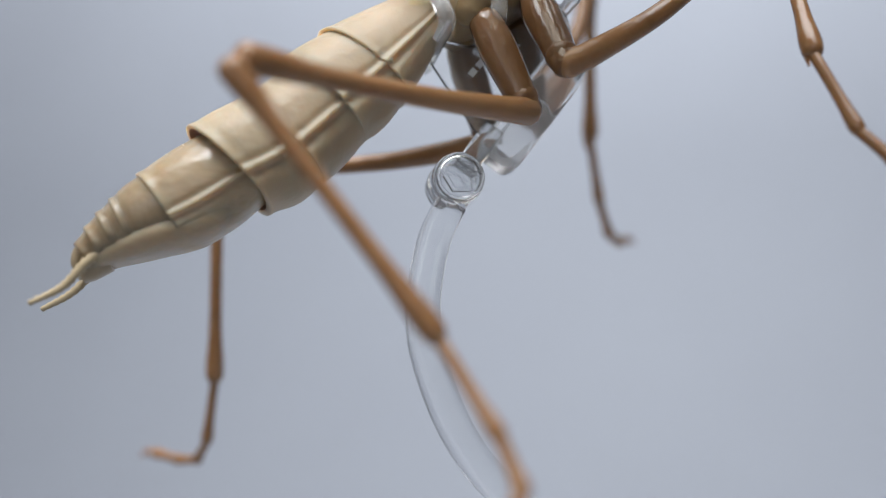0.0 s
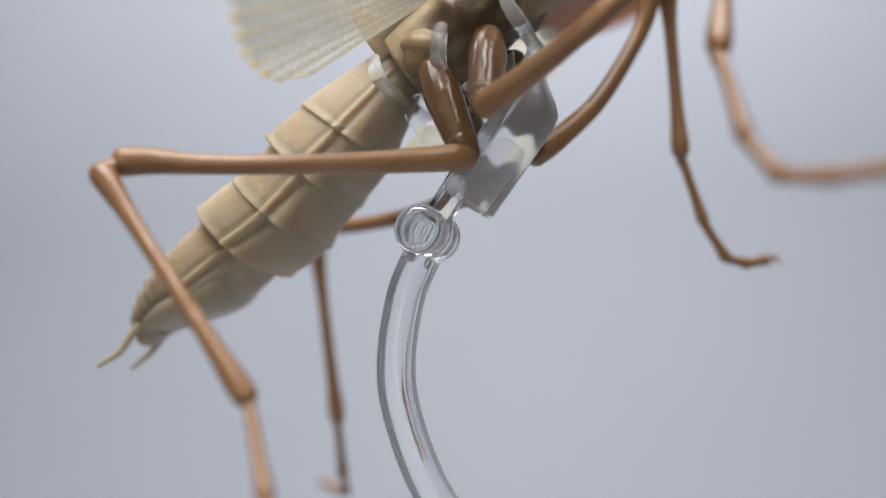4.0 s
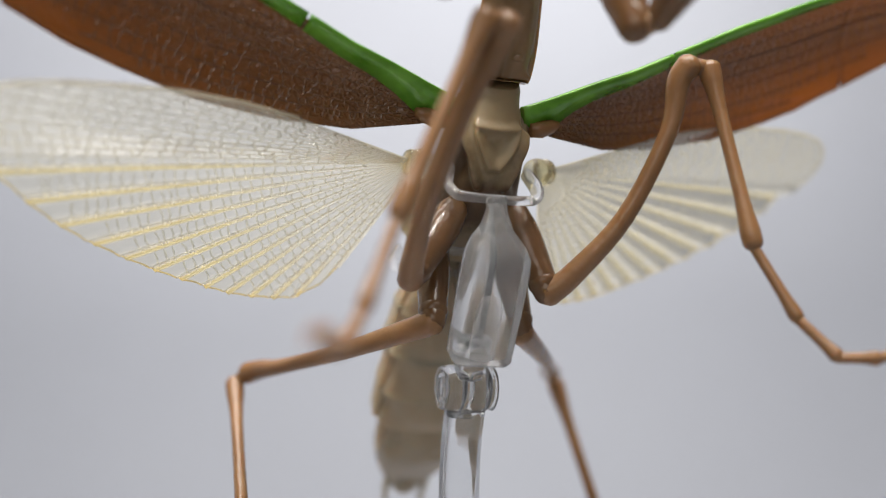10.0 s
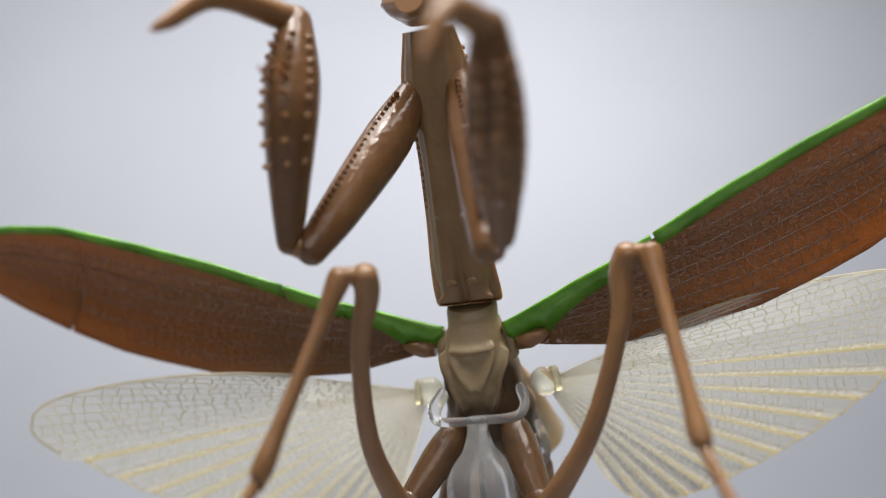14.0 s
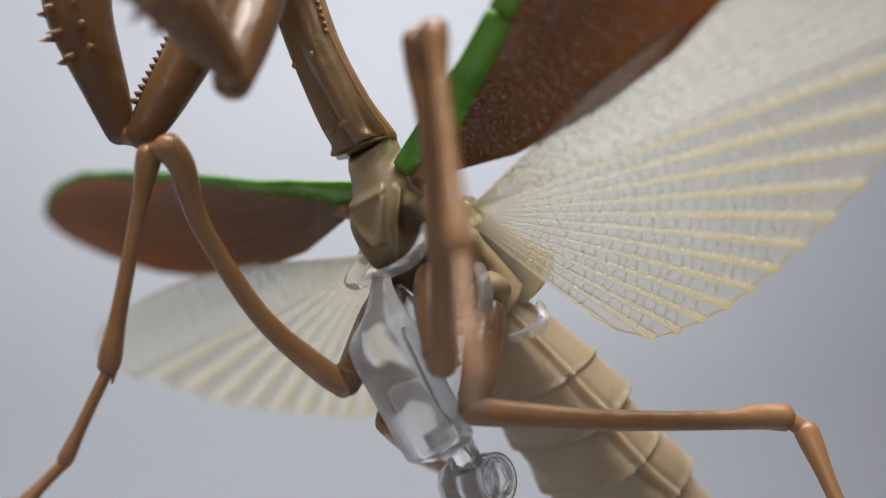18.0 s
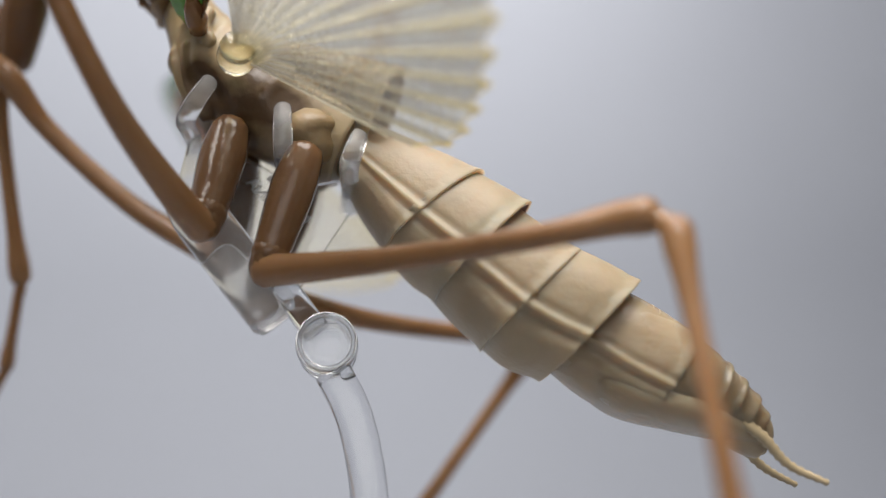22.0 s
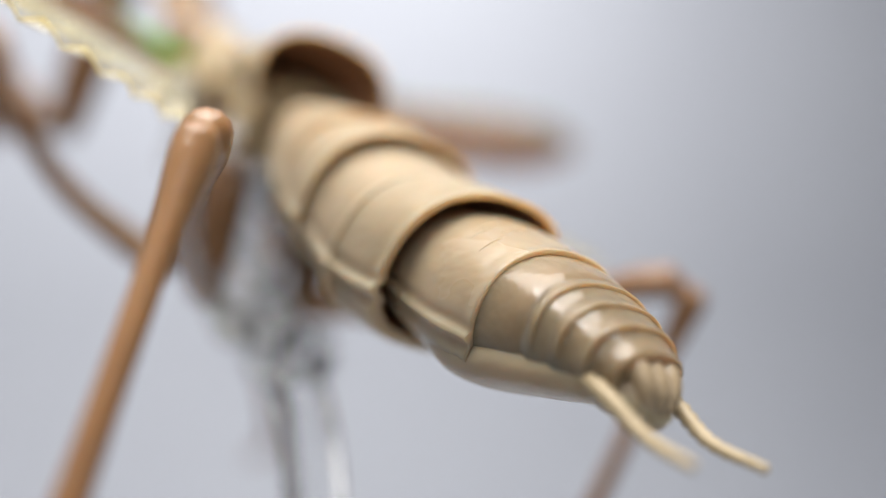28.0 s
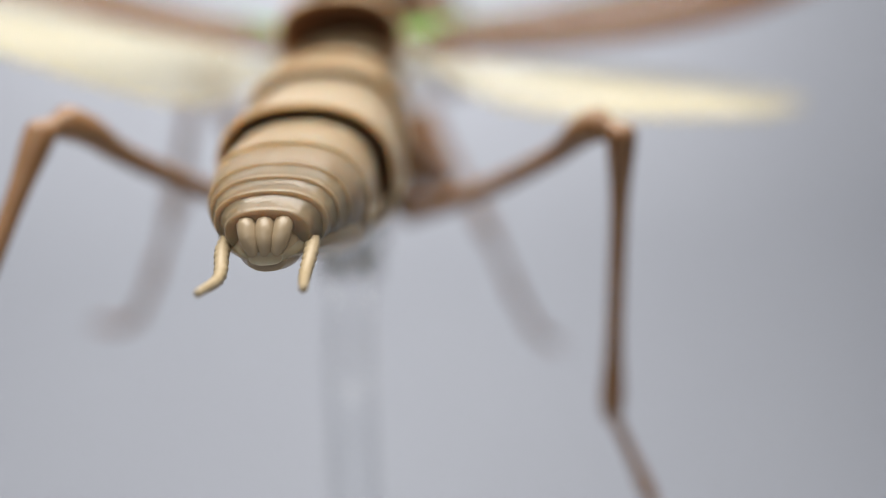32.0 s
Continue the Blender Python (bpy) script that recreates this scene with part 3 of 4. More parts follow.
def near_line(share, side, line):
    """How near a place on the thorax lies to a fold's line, 1 on it."""
    p = np.array((share * 0.125, side * 0.031))
    best = 9.0
    for (s0, a0), (s1, a1) in zip(line, line[1:]):
        a, b = np.array((s0 * 0.125, a0 * 0.031)), np.array((s1 * 0.125, a1 * 0.031))
        f = min(1.0, max(0.0, float((p - a).dot(b - a) / (b - a).dot(b - a))))
        best = min(best, float(np.linalg.norm(p - a - (b - a) * f)))
    return math.exp(-(best / 0.0030) ** 2)


def breast_folds(share, side):
    """Relief of the thorax's front: a bar, an upturned wedge and a slanting ridge to each side, hollows below."""
    # upright pleats and hollows of the flank
    flank = math.exp(-((side - 1.75) / 0.55) ** 4)
    fold = 0.028 * math.sin(2 * math.pi * share / 0.105 + 1.2 * side) * math.exp(-((share - 0.28) / 0.20) ** 4)
    fold -= 0.07 * math.exp(-((share - 0.66) / 0.07) ** 2 - ((side - 1.75) / 0.28) ** 2) + 0.06 * math.exp(-((share - 0.83) / 0.05) ** 2 - ((side - 1.45) / 0.3) ** 2)
    fold += 0.07 * math.exp(-((share - 0.745) / 0.035) ** 2)
    if side > 1.7:
        return fold * flank
    lift = fold * flank + 0.18 * near_line(share, side, ((0.265, 0.0), (0.265, 0.68)))
    lift += 0.20 * near_line(share, side, ((0.31, 0.60), (0.50, 0.06)))
    lift += 0.25 * near_line(share, side, ((0.33, 1.12), (0.46, 0.62), (0.60, 0.26)))
    lift -= 0.09 * near_line(share, side, ((0.385, 0.0), (0.36, 0.12)))
    lift -= 0.22 * math.exp(-((share - 0.55) / 0.09) ** 2 - ((side - 0.85) / 0.24) ** 2)
    lift += 0.05 * math.exp(-((share - 0.05) / 0.035) ** 2)
    return lift


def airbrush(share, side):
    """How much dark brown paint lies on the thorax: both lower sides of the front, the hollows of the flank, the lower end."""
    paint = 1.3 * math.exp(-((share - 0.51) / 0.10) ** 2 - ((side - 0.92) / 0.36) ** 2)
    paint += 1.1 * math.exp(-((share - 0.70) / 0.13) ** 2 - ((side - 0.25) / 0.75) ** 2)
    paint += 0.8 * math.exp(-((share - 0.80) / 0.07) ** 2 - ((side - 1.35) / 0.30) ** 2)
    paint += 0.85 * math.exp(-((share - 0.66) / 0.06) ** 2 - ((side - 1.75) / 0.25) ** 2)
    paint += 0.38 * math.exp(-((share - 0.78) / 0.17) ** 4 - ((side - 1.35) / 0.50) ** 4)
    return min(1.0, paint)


def shield_folds(share, side):
    """The neck shield's underside: a long groove between two swellings, a collar at its lower end."""
    lift = -0.15 * math.exp(-(side / 0.13) ** 2) * math.exp(-((share - 0.24) / 0.20) ** 4) + 0.05 * math.exp(-((side - 0.45) / 0.22) ** 2)
    lift += 0.10 * math.exp(-((share - 0.045) / 0.030) ** 2) - 0.13 * math.exp(-((share - 0.105) / 0.020) ** 2)
    lift += 0.12 * math.exp(-((share - 0.165) / 0.040) ** 2 - ((side - 0.72) / 0.20) ** 2)
    lift -= 0.10 * math.exp(-((share - 0.20) / 0.09) ** 2 - ((side - 1.12) / 0.16) ** 2)
    return 2.0 * lift if side < 1.35 else 0.0


def thorax():
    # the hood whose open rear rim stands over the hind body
    shell("hood", [(-0.135, 0.176, -0.128, 0.150, 0.020), (-0.10, 0.169, -0.098, 0.138, 0.033), (-0.060, 0.160, -0.072, 0.118, 0.041), (-0.023, 0.1505, -0.050, 0.094, 0.0465)], ABDOMEN, mantis, "beige hood with shade coloured into its hollow", lip=0.8, lift=0.02, wall=0.94, ridge=0.0)
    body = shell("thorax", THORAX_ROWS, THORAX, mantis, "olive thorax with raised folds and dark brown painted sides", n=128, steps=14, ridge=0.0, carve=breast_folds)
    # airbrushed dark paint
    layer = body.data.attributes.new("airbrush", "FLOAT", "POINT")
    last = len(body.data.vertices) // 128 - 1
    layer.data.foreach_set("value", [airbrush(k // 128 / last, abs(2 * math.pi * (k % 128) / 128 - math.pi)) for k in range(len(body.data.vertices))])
    for sgn in (-1, 1):
        bm = bmesh.new()
        tube(bm, spline([(0.079 + sgn * 0.024, -0.150, 0.183, 0.0045), (0.079 + sgn * 0.0275, -0.154, 0.172, 0.0060), (0.079 + sgn * 0.029, -0.148, 0.160, 0.0050)], 4), 12)
        part("wing_socket", bm, THORAX, body)
    shell("pronotum", [(-0.155, 0.205, -0.186, 0.191, 0.0220), (-0.160, 0.209, -0.190, 0.194, 0.0252), (-0.184, 0.229, -0.207, 0.212, 0.0242), (-0.208, 0.263, -0.236, 0.256, 0.0214), (-0.235, 0.317, -0.262, 0.306, 0.0222), (-0.257, 0.352, -0.284, 0.338, 0.0265), (-0.285, 0.392, -0.308, 0.372, 0.019)], NECK, mantis, "brown ridged neck shield", n=160, steps=14, ridge=0.11, seam=1.45, carve=shield_folds)
    shield = bpy.data.objects["pronotum"]
    for sgn in (-1, 1):
        # toothed side edge
        for k in range(22):
            y, z, w = (float(np.interp(k, (0, 8, 14, 18, 21), v)) for v in ((-0.228, -0.245, -0.262, -0.272, -0.284), (0.262, 0.300, 0.332, 0.350, 0.368), (0.0210, 0.0220, 0.0255, 0.0275, 0.0235)))
            bm = bmesh.new()
            tube(bm, [(0.0795 + sgn * w, y, z, 0.0024), (0.0795 + sgn * (w + 0.0015), y, z - 0.001, 0.0012)], 6)
            part("tooth", bm, LEG, shield)
        bm = bmesh.new()
        tube(bm, spline([(0.079 + sgn * 0.005, -0.2005, 0.204, 0.0022), (0.079 + sgn * 0.010, -0.1995, 0.2055, 0.0036), (0.079 + sgn * 0.015, -0.194, 0.206, 0.0024)], 4), 10)
        part("knob", bm, NECK, shield)
    for sgn in (-1, 1):
        bm = bmesh.new()
        tube(bm, [(0.078 + sgn * 0.0105, -0.224, 0.251, 0.0026), (0.078 + sgn * 0.0105, -0.2315, 0.2475, 0.0023)], 10)
        part("pit", bm, TAIL, mantis)
        for y, z, r in ((-0.082, 0.097, 0.0205),):
            bm = bmesh.new()
            tube(bm, spline([(0.079 + sgn * 0.020, y - 0.002, z + 0.012, r * 0.8), (0.079 + sgn * 0.026, y, z, r), (0.079 + sgn * 0.028, y + 0.002, z - 0.006, r * 0.7)], 3), 14)
            part("hip_plate", bm, HIP, mantis)
    # head, mostly above the view
    shell("head", [(-0.292, 0.397, -0.306, 0.378, 0.016), (-0.312, 0.428, -0.318, 0.374, 0.030), (-0.335, 0.424, -0.332, 0.366, 0.027), (-0.350, 0.396, -0.344, 0.362, 0.012)], LEG, mantis, "brown triangular head")


def leg(name, label, hip, elbow, knee, knee2, ankle, joints, bow, thick=1.0):
    """Thigh piece, long shank and shin, then a chain of toe pieces ending in two claws."""
    hip, elbow, knee, knee2, ankle = (Vector(p) for p in (hip, elbow, knee, knee2, ankle))
    k = thick
    root = limb(name, [(*hip, 0.0125 * k), (*hip.lerp(elbow, 0.3), 0.0145 * k), (*hip.lerp(elbow, 0.75), 0.0122 * k), (*elbow, 0.0105 * k)], COXA_SHADE, mantis, label=label)
    b = Vector(bow)
    limb("collar", [(*hip.lerp(elbow, 0.84), 0.0122 * k), (*hip.lerp(elbow, 0.88), 0.0122 * k)], COXA_SHADE, root, 1, 14)
    limb("femur", [(*elbow, 0.0105), (*(elbow.lerp(knee, 0.12) + b * 0.45), 0.0092), (*(elbow.lerp(knee, 0.4) + b), 0.0074), (*(elbow.lerp(knee, 0.75) + b * 0.7), 0.0070), (*elbow.lerp(knee, 0.92), 0.0092), (*knee, 0.0103)], LEG, root, 5)
    limb("knee_pin", [(*knee.lerp(knee2, -0.1), 0.0062), (*knee.lerp(knee2, 1.1), 0.0062)], LEG, root, 1)
    limb("tibia", [(*knee2, 0.0088), (*knee2.lerp(ankle, 0.06), 0.0084), (*knee2.lerp(ankle, 0.26), 0.0056), (*knee2.lerp(ankle, 0.72), 0.0056), (*knee2.lerp(ankle, 0.93), 0.0078), (*ankle, 0.0076)], LEG, root, 5)
    way = (ankle - knee2).normalized()
    spur = bmesh.new()
    s = ankle + Vector((0.004, 0.003, 0))
    tube(spur, [(*s, 0.0028), (*(s + way * 0.012), 0.0008)], 6)
    part("spur", spur, LEG, root)
    chain = [ankle + way * 0.003, *(Vector(j) for j in joints)]
    for n, (p, q) in enumerate(zip(chain, chain[1:])):
        bm = bmesh.new()
        tube(bm, spline([(*p, 0.0040), (*p.lerp(q, 0.6), 0.0042), (*p.lerp(q, 0.92), 0.0056), (*q, 0.0046)], 3), 10)
        part("tarsus", bm, LEG, root)
    end, way = chain[-1], (chain[-1] - chain[-2]).normalized()
    across = way.cross(Vector((0, 0, 1))).normalized()
    for sgn in (-1, 1):
        bm = bmesh.new()
        tube(bm, spline([(*end, 0.0030), (*(end + way * 0.009 + across * sgn * 0.004), 0.0022), (*(end + way * 0.014 + across * sgn * 0.006 - Vector((0, 0, 0.007))), 0.0008)], 3), 6)
        part("claw", bm, LEG, root)
    return root


def walking_legs():
    leg("mid_leg", "brown bent middle leg raised high", (0.104, -0.133, 0.102), (0.126, -0.143, 0.033), (0.214, -0.238, 0.196), (0.230, -0.240, 0.194), (0.251, -0.239, 0.054),
        [(0.272, -0.252, -0.006), (0.290, -0.267, -0.036), (0.309, -0.284, -0.039), (0.327, -0.297, -0.034)], (0.014, -0.006, -0.012))
    leg("mid_leg", "brown bent middle leg raised high", (0.054, -0.131, 0.102), (0.015, -0.139, 0.040), (0.036, -0.306, 0.171), (0.020, -0.310, 0.170), (-0.036, -0.297, 0.037),
        [(-0.061, -0.309, -0.026), (-0.075, -0.325, -0.051), (-0.087, -0.352, -0.057), (-0.098, -0.383, -0.058)], (-0.014, -0.006, -0.012))
    leg("hind_leg", "brown bent hind leg", (0.113, -0.086, 0.084), (0.116, -0.107, 0.010), (0.2278, 0.0931, 0.0155), (0.2375, 0.1044, 0.0060), (0.2880, 0.1090, -0.160),
        [(0.316, 0.117, -0.217), (0.343, 0.127, -0.234), (0.360, 0.146, -0.233), (0.379, 0.166, -0.227)], (0.008, 0.0, -0.006), 0.97)
    leg("hind_leg", "brown bent hind leg", (0.049, -0.090, 0.084), (0.039, -0.117, 0.013), (-0.079, 0.081, 0.005), (-0.090, 0.089, -0.004), (-0.090, -0.019, -0.152),
        [(-0.115, -0.047, -0.209), (-0.125, -0.055, -0.236), (-0.130, -0.042, -0.252), (-0.138, -0.020, -0.262)], (-0.008, 0.0, -0.006), 0.97)


def grasping_leg(sgn, hip, elbow, mid, top, tip, label):
    hip, elbow, mid, top, tip = (Vector(p) for p in (hip, elbow, mid, top, tip))
    root = limb("grasping_leg", [(*hip, 0.0125), (*(hip.lerp(elbow, 0.3) + Vector((0.003, 0.002, 0))), 0.0195), (*(hip.lerp(elbow, 0.75) + Vector((0.002, 0.001, 0))), 0.0165), (*elbow, 0.0120)], FORE, mantis, 5, 14, label)
    start = elbow + Vector((sgn * 0.012, -0.010, 0.004))
    femur = [(*start, 0.0112), (*start.lerp(mid, 0.35), 0.0165), (*mid, 0.0240), (*mid.lerp(top, 0.5), 0.0240), (*top, 0.0145)]
    limb("femur", femur, FORE, root, 6, 14, "brown spined grasping femur", flat=0.78, side=(1, 0, 0))
    limb("elbow_pin", [(*elbow, 0.0078), (*start, 0.0078)], LEG, root, 1)
    hook = top.lerp(tip, 0.5) + Vector((0, -0.016, 0.012))
    limb("tibia", [(*top, 0.0105), (*hook, 0.0085), (*tip.lerp(hook, 0.25), 0.0055), (*tip, 0.0012)], LEG, root, 6, 10)
    path = spline(femur, 8)
    n = 0
    for k in range(12, len(path) - 4, 2):
        c = Vector(path[k][:3])
        way = (Vector(path[k + 1][:3]) - c).normalized()
        out = way.cross(Vector((1, 0, 0))).normalized()
        out = out if out.y < 0 else -out
        n += 1
        size = 0.021 if n == 5 else (0.011 if n % 2 == 0 else 0.006)
        for sgn_x in (-1, 1):
            bm = bmesh.new()
            p = c + out * path[k][3] * 0.42 + Vector((sgn_x * path[k][3] * 0.66, 0, 0))
            tube(bm, [(*p, 0.0029), (*(p + Vector((sgn_x * 0.0022, 0, 0))), 0.0022)], 8)
            part("tubercle", bm, LEG, root)
        for shift in (-0.006, 0.006):
            bm = bmesh.new()
            p = c + out * path[k][3] * 0.9 + Vector((shift, 0, 0))
            tube(bm, [(*p, 0.0026), (*(p + out * size * 0.6), 0.0016), (*(p + out * size), 0.0004)], 6)
            part("spine", bm, LEG, root)
    # a row of small teeth along the upper arm
    away = (elbow - hip).normalized()
    out = away.cross(Vector((1, 0, 0))).normalized()
    out = out if out.y > 0 else -out
    for k in range(24):
        p = hip.lerp(elbow, 0.10 + 0.034 * k) - out * 0.0158
        bm = bmesh.new()
        tube(bm, [(*p, 0.0027), (*(p - out * 0.0026), 0.0009)], 6)
        part("tooth", bm, FORE, root)


def fan_frame(root, tip, normal):
    """A wing's space: x along it, y across towards its trailing edge, z out of it."""
    x = (Vector(tip) - Vector(root)).normalized()
    z = Vector(normal)
    z = (z - x * z.dot(x)).normalized()
    y = z.cross(x)
    m = Matrix((x, y, z)).transposed().to_4x4()
    m.translation = at(*root)
    return m


def placed(ob, m):
    ob.matrix_local = m
    return ob


def rod(bm, rows, seg=6):
    """A thin tube in a wing's own space, in metres."""
    pts = [Vector(r[:3]) for r in rows]
    rings = []
    for n, p in enumerate(pts):
        way = (pts[min(n + 1, len(pts) - 1)] - pts[max(n - 1, 0)]).normalized()
        u = Vector((0, 0, 1))
        u = (u - way * u.dot(way)).normalized()
        v = way.cross(u)
        rings.append([bm.verts.new(p + (u * math.cos(a) + v * math.sin(a)) * rows[n][3]) for a in (2 * math.pi * k / seg for k in range(seg))])
    for a, b in zip(rings, rings[1:]):
        for k in range(seg):
            bm.faces.new((a[k], a[(k + 1) % seg], b[(k + 1) % seg], b[k]))
    bm.faces.new(rings[0])
    bm.faces.new(rings[-1])


def strip(bm, rows, out):
    """A raised tent-shaped strip along rows of a place and a half width; out is its upward side."""
    lines = []
    for n, r in enumerate(rows):
        p = Vector(r[:3])
        way = (Vector(rows[min(n + 1, len(rows) - 1)][:3]) - Vector(rows[max(n - 1, 0)][:3])).normalized()
        v = way.cross(Vector((0, 0, 1))).normalized() * r[3]
        up = Vector((0, 0, out)) * r[3]
        lines.append([bm.verts.new(q) for q in (p - v, p - v * 0.4 + up * 0.8, p + v * 0.4 + up * 0.8, p + v)])
    for a, b in zip(lines, lines[1:]):
        for k in range(3):
            bm.faces.new((a[k], a[k + 1], b[k + 1], b[k]))


RIM = ((-14.0, 0.115), (-12.3, 0.165), (-10.8, 0.200), (-8.8, 0.240), (-7.0, 0.278), (-5.4, 0.308), (-3.8, 0.329), (-2.0, 0.341), (0.5, 0.347), (2.0, 0.3455), (4.0, 0.340), (5.8, 0.332), (10.1, 0.310), (17.7, 0.283),
       (25.7, 0.254), (31.7, 0.235), (41.5, 0.210), (49.5, 0.195), (55.4, 0.183), (65.0, 0.164), (69.0, 0.140), (72.0, 0.105))
FIELD = (-13.6, -12.4, -11.2, -9.8, -8.3, -6.7, -5.1, -3.4, -1.7, 0.1, 1.9, 3.6, 5.2, 6.8)   # long veins of the flat front field
FOLDS = [8.5 + 5.2 * k for k in range(13)]   # degrees at which the raised ribs of the fan lie


def rim_at(deg):
    return float(np.interp(deg, [r[0] for r in RIM], [r[1] for r in RIM]))


def pleat(deg, r):
    """Height of the folded fan, in plan units: ribs up, valleys down."""
    if deg < FOLDS[0] - 2.6:
        return 0.0
    phase = ((deg - FOLDS[0]) / 5.2) % 1.0
    return (0.5 - 2 * min(phase, 1 - phase)) * -0.0085 * r / 0.25


def hindwing(sgn, root, tip, normal, label):
    m = fan_frame(root, tip, normal)
    flip = 1 if sgn < 0 else -1

    def spot(deg, r, lift=0.0):
        a = radians(deg)
        bow = 0.05 * r * r - 0.006 * math.sin(max(0.0, deg) / 72 * math.pi)
        return Vector((r * math.cos(a), r * math.sin(a), flip * (pleat(deg, r) * 1.0 + bow) + lift)) * U

    bm = bmesh.new()
    angles = [-14 + 0.65 * k for k in range(int(86 / 0.65) + 1)]
    steps = 22
    grid = []
    for deg in angles:
        edge = rim_at(deg)
        if deg > 8:
            edge -= 0.006 * abs(math.sin(math.pi * (deg - FOLDS[0]) / 5.2))
        grid.append([bm.verts.new(spot(deg, 0.012 + (edge - 0.012) * k / steps)) for k in range(steps + 1)])
    for a, b in zip(grid, grid[1:]):
        for k in range(steps):
            bm.faces.new((a[k], a[k + 1], b[k + 1], b[k]))
    skin = part("hindwing", bm, FILM, mantis, label)
    placed(skin, m)
    for deg in FOLDS:
        bm = bmesh.new()
        edge = rim_at(deg) - 0.001
        strip(bm, [(*spot(deg, 0.012 + (edge - 0.012) * k / 14, flip * 0.0010), (0.0007 + 0.0014 * (k / 14) ** 1.2) * U) for k in range(15)], flip)
        part("rib", bm, VEIN, skin, "yellow raised wing rib")
    for deg in FOLDS[:-1]:
        bm = bmesh.new()
        edge = rim_at(deg + 2.6) - 0.007
        strip(bm, [(*spot(deg + 2.6, 0.012 + (edge - 0.012) * k / 14, flip * 0.0004), (0.0007 + 0.0004 * k / 14) * U) for k in range(15)], flip)
        part("valley_rib", bm, NET, skin)
    for deg in FIELD:
        bm = bmesh.new()
        edge = rim_at(deg) - 0.002
        strip(bm, [(*spot(deg, 0.012 + (edge - 0.012) * k / 14, flip * 0.0003), 0.0008 * U) for k in range(15)], flip)
        part("long_vein", bm, NET, skin)
    # the net of fine cross veins
    bm = bmesh.new()
    lines = [*FIELD, *FOLDS]
    rng = random.Random(5)
    for n, (a, b) in enumerate(zip(lines, lines[1:])):
        far = min(rim_at(a), rim_at(b)) - 0.006
        r = 0.045 + 0.01 * rng.random()
        while r < far:
            skew, sag = rng.uniform(-0.004, 0.004), rng.uniform(-0.0015, 0.0015)
            trim = 0.10 if n >= len(FIELD) - 1 else 0.0
            strip(bm, [(*spot(a + (b - a) * (trim + (1 - 2 * trim) * k / 4), r + skew * k / 4 + sag * (k % 2), flip * 0.0005), rng.uniform(0.0006, 0.0010) * U) for k in range(5)], flip)
            r += rng.uniform(0.007, 0.014) if n < len(FIELD) else rng.uniform(0.006, 0.009)
    tagged(part("cross_veins", bm, NET, skin), kind="stuff")
    bm = bmesh.new()
    rod(bm, [(*spot(d, rim_at(d) - 0.0005), 0.0014 * U) for d in [-14, -12.5, -10.8, -8.8, -7, -5.4, -3.8, -2, -1, 0.5, 1.8, 3.0, 5.8]])
    part("front_edge", bm, NET, skin)
    bm = bmesh.new()
    edge = [(d, rim_at(d) - 0.006 * abs(math.sin(math.pi * (d - FOLDS[0]) / 5.2))) for d in (8.5 + 0.65 * k for k in range(97))]
    rod(bm, [(*spot(d, r - 0.0006), 0.0007 * U) for d, r in edge], 6)
    part("scalloped_edge", bm, EDGE, skin)
    bm = bmesh.new()
    bmesh.ops.create_uvsphere(bm, u_segments=24, v_segments=16, radius=0.0122 * U)
    joint = part("wing_joint", bm, AMBER, skin, "clear amber ball joint")
    bm = bmesh.new()
    rod(bm, [(0.006 * U, 0, 0, 0.0105 * U), (0.0095 * U, 0, 0, 0.0112 * U), (0.0125 * U, 0, 0, 0.0100 * U), (0.0135 * U, 0, 0, 0.0040 * U)], 20)
    part("ring", bm, AMBER, joint)
    return skin


LEAD = ((0.0, -0.010), (0.03, -0.013), (0.064, -0.017), (0.10, -0.020), (0.135, -0.026), (0.2, -0.036), (0.27, -0.042), (0.347, -0.045), (0.40, -0.037), (0.43, -0.026), (0.448, -0.012), (0.454, 0.0))
TRAIL = ((0.0, 0.006), (0.025, 0.020), (0.074, 0.043), (0.13, 0.057), (0.191, 0.065), (0.25, 0.063), (0.285, 0.060), (0.333, 0.050), (0.38, 0.038), (0.416, 0.026), (0.44, 0.014), (0.454, 0.0))


GREEN_WIDTH = ((0.0, 0.014), (0.012, 0.023), (0.03, 0.0265), (0.05, 0.0215), (0.08, 0.0175), (0.136, 0.0145), (0.139, 0.013), (0.452, 0.006))


def along(table, a):
    return float(np.interp(a, [r[0] for r in table], [r[1] for r in table]))


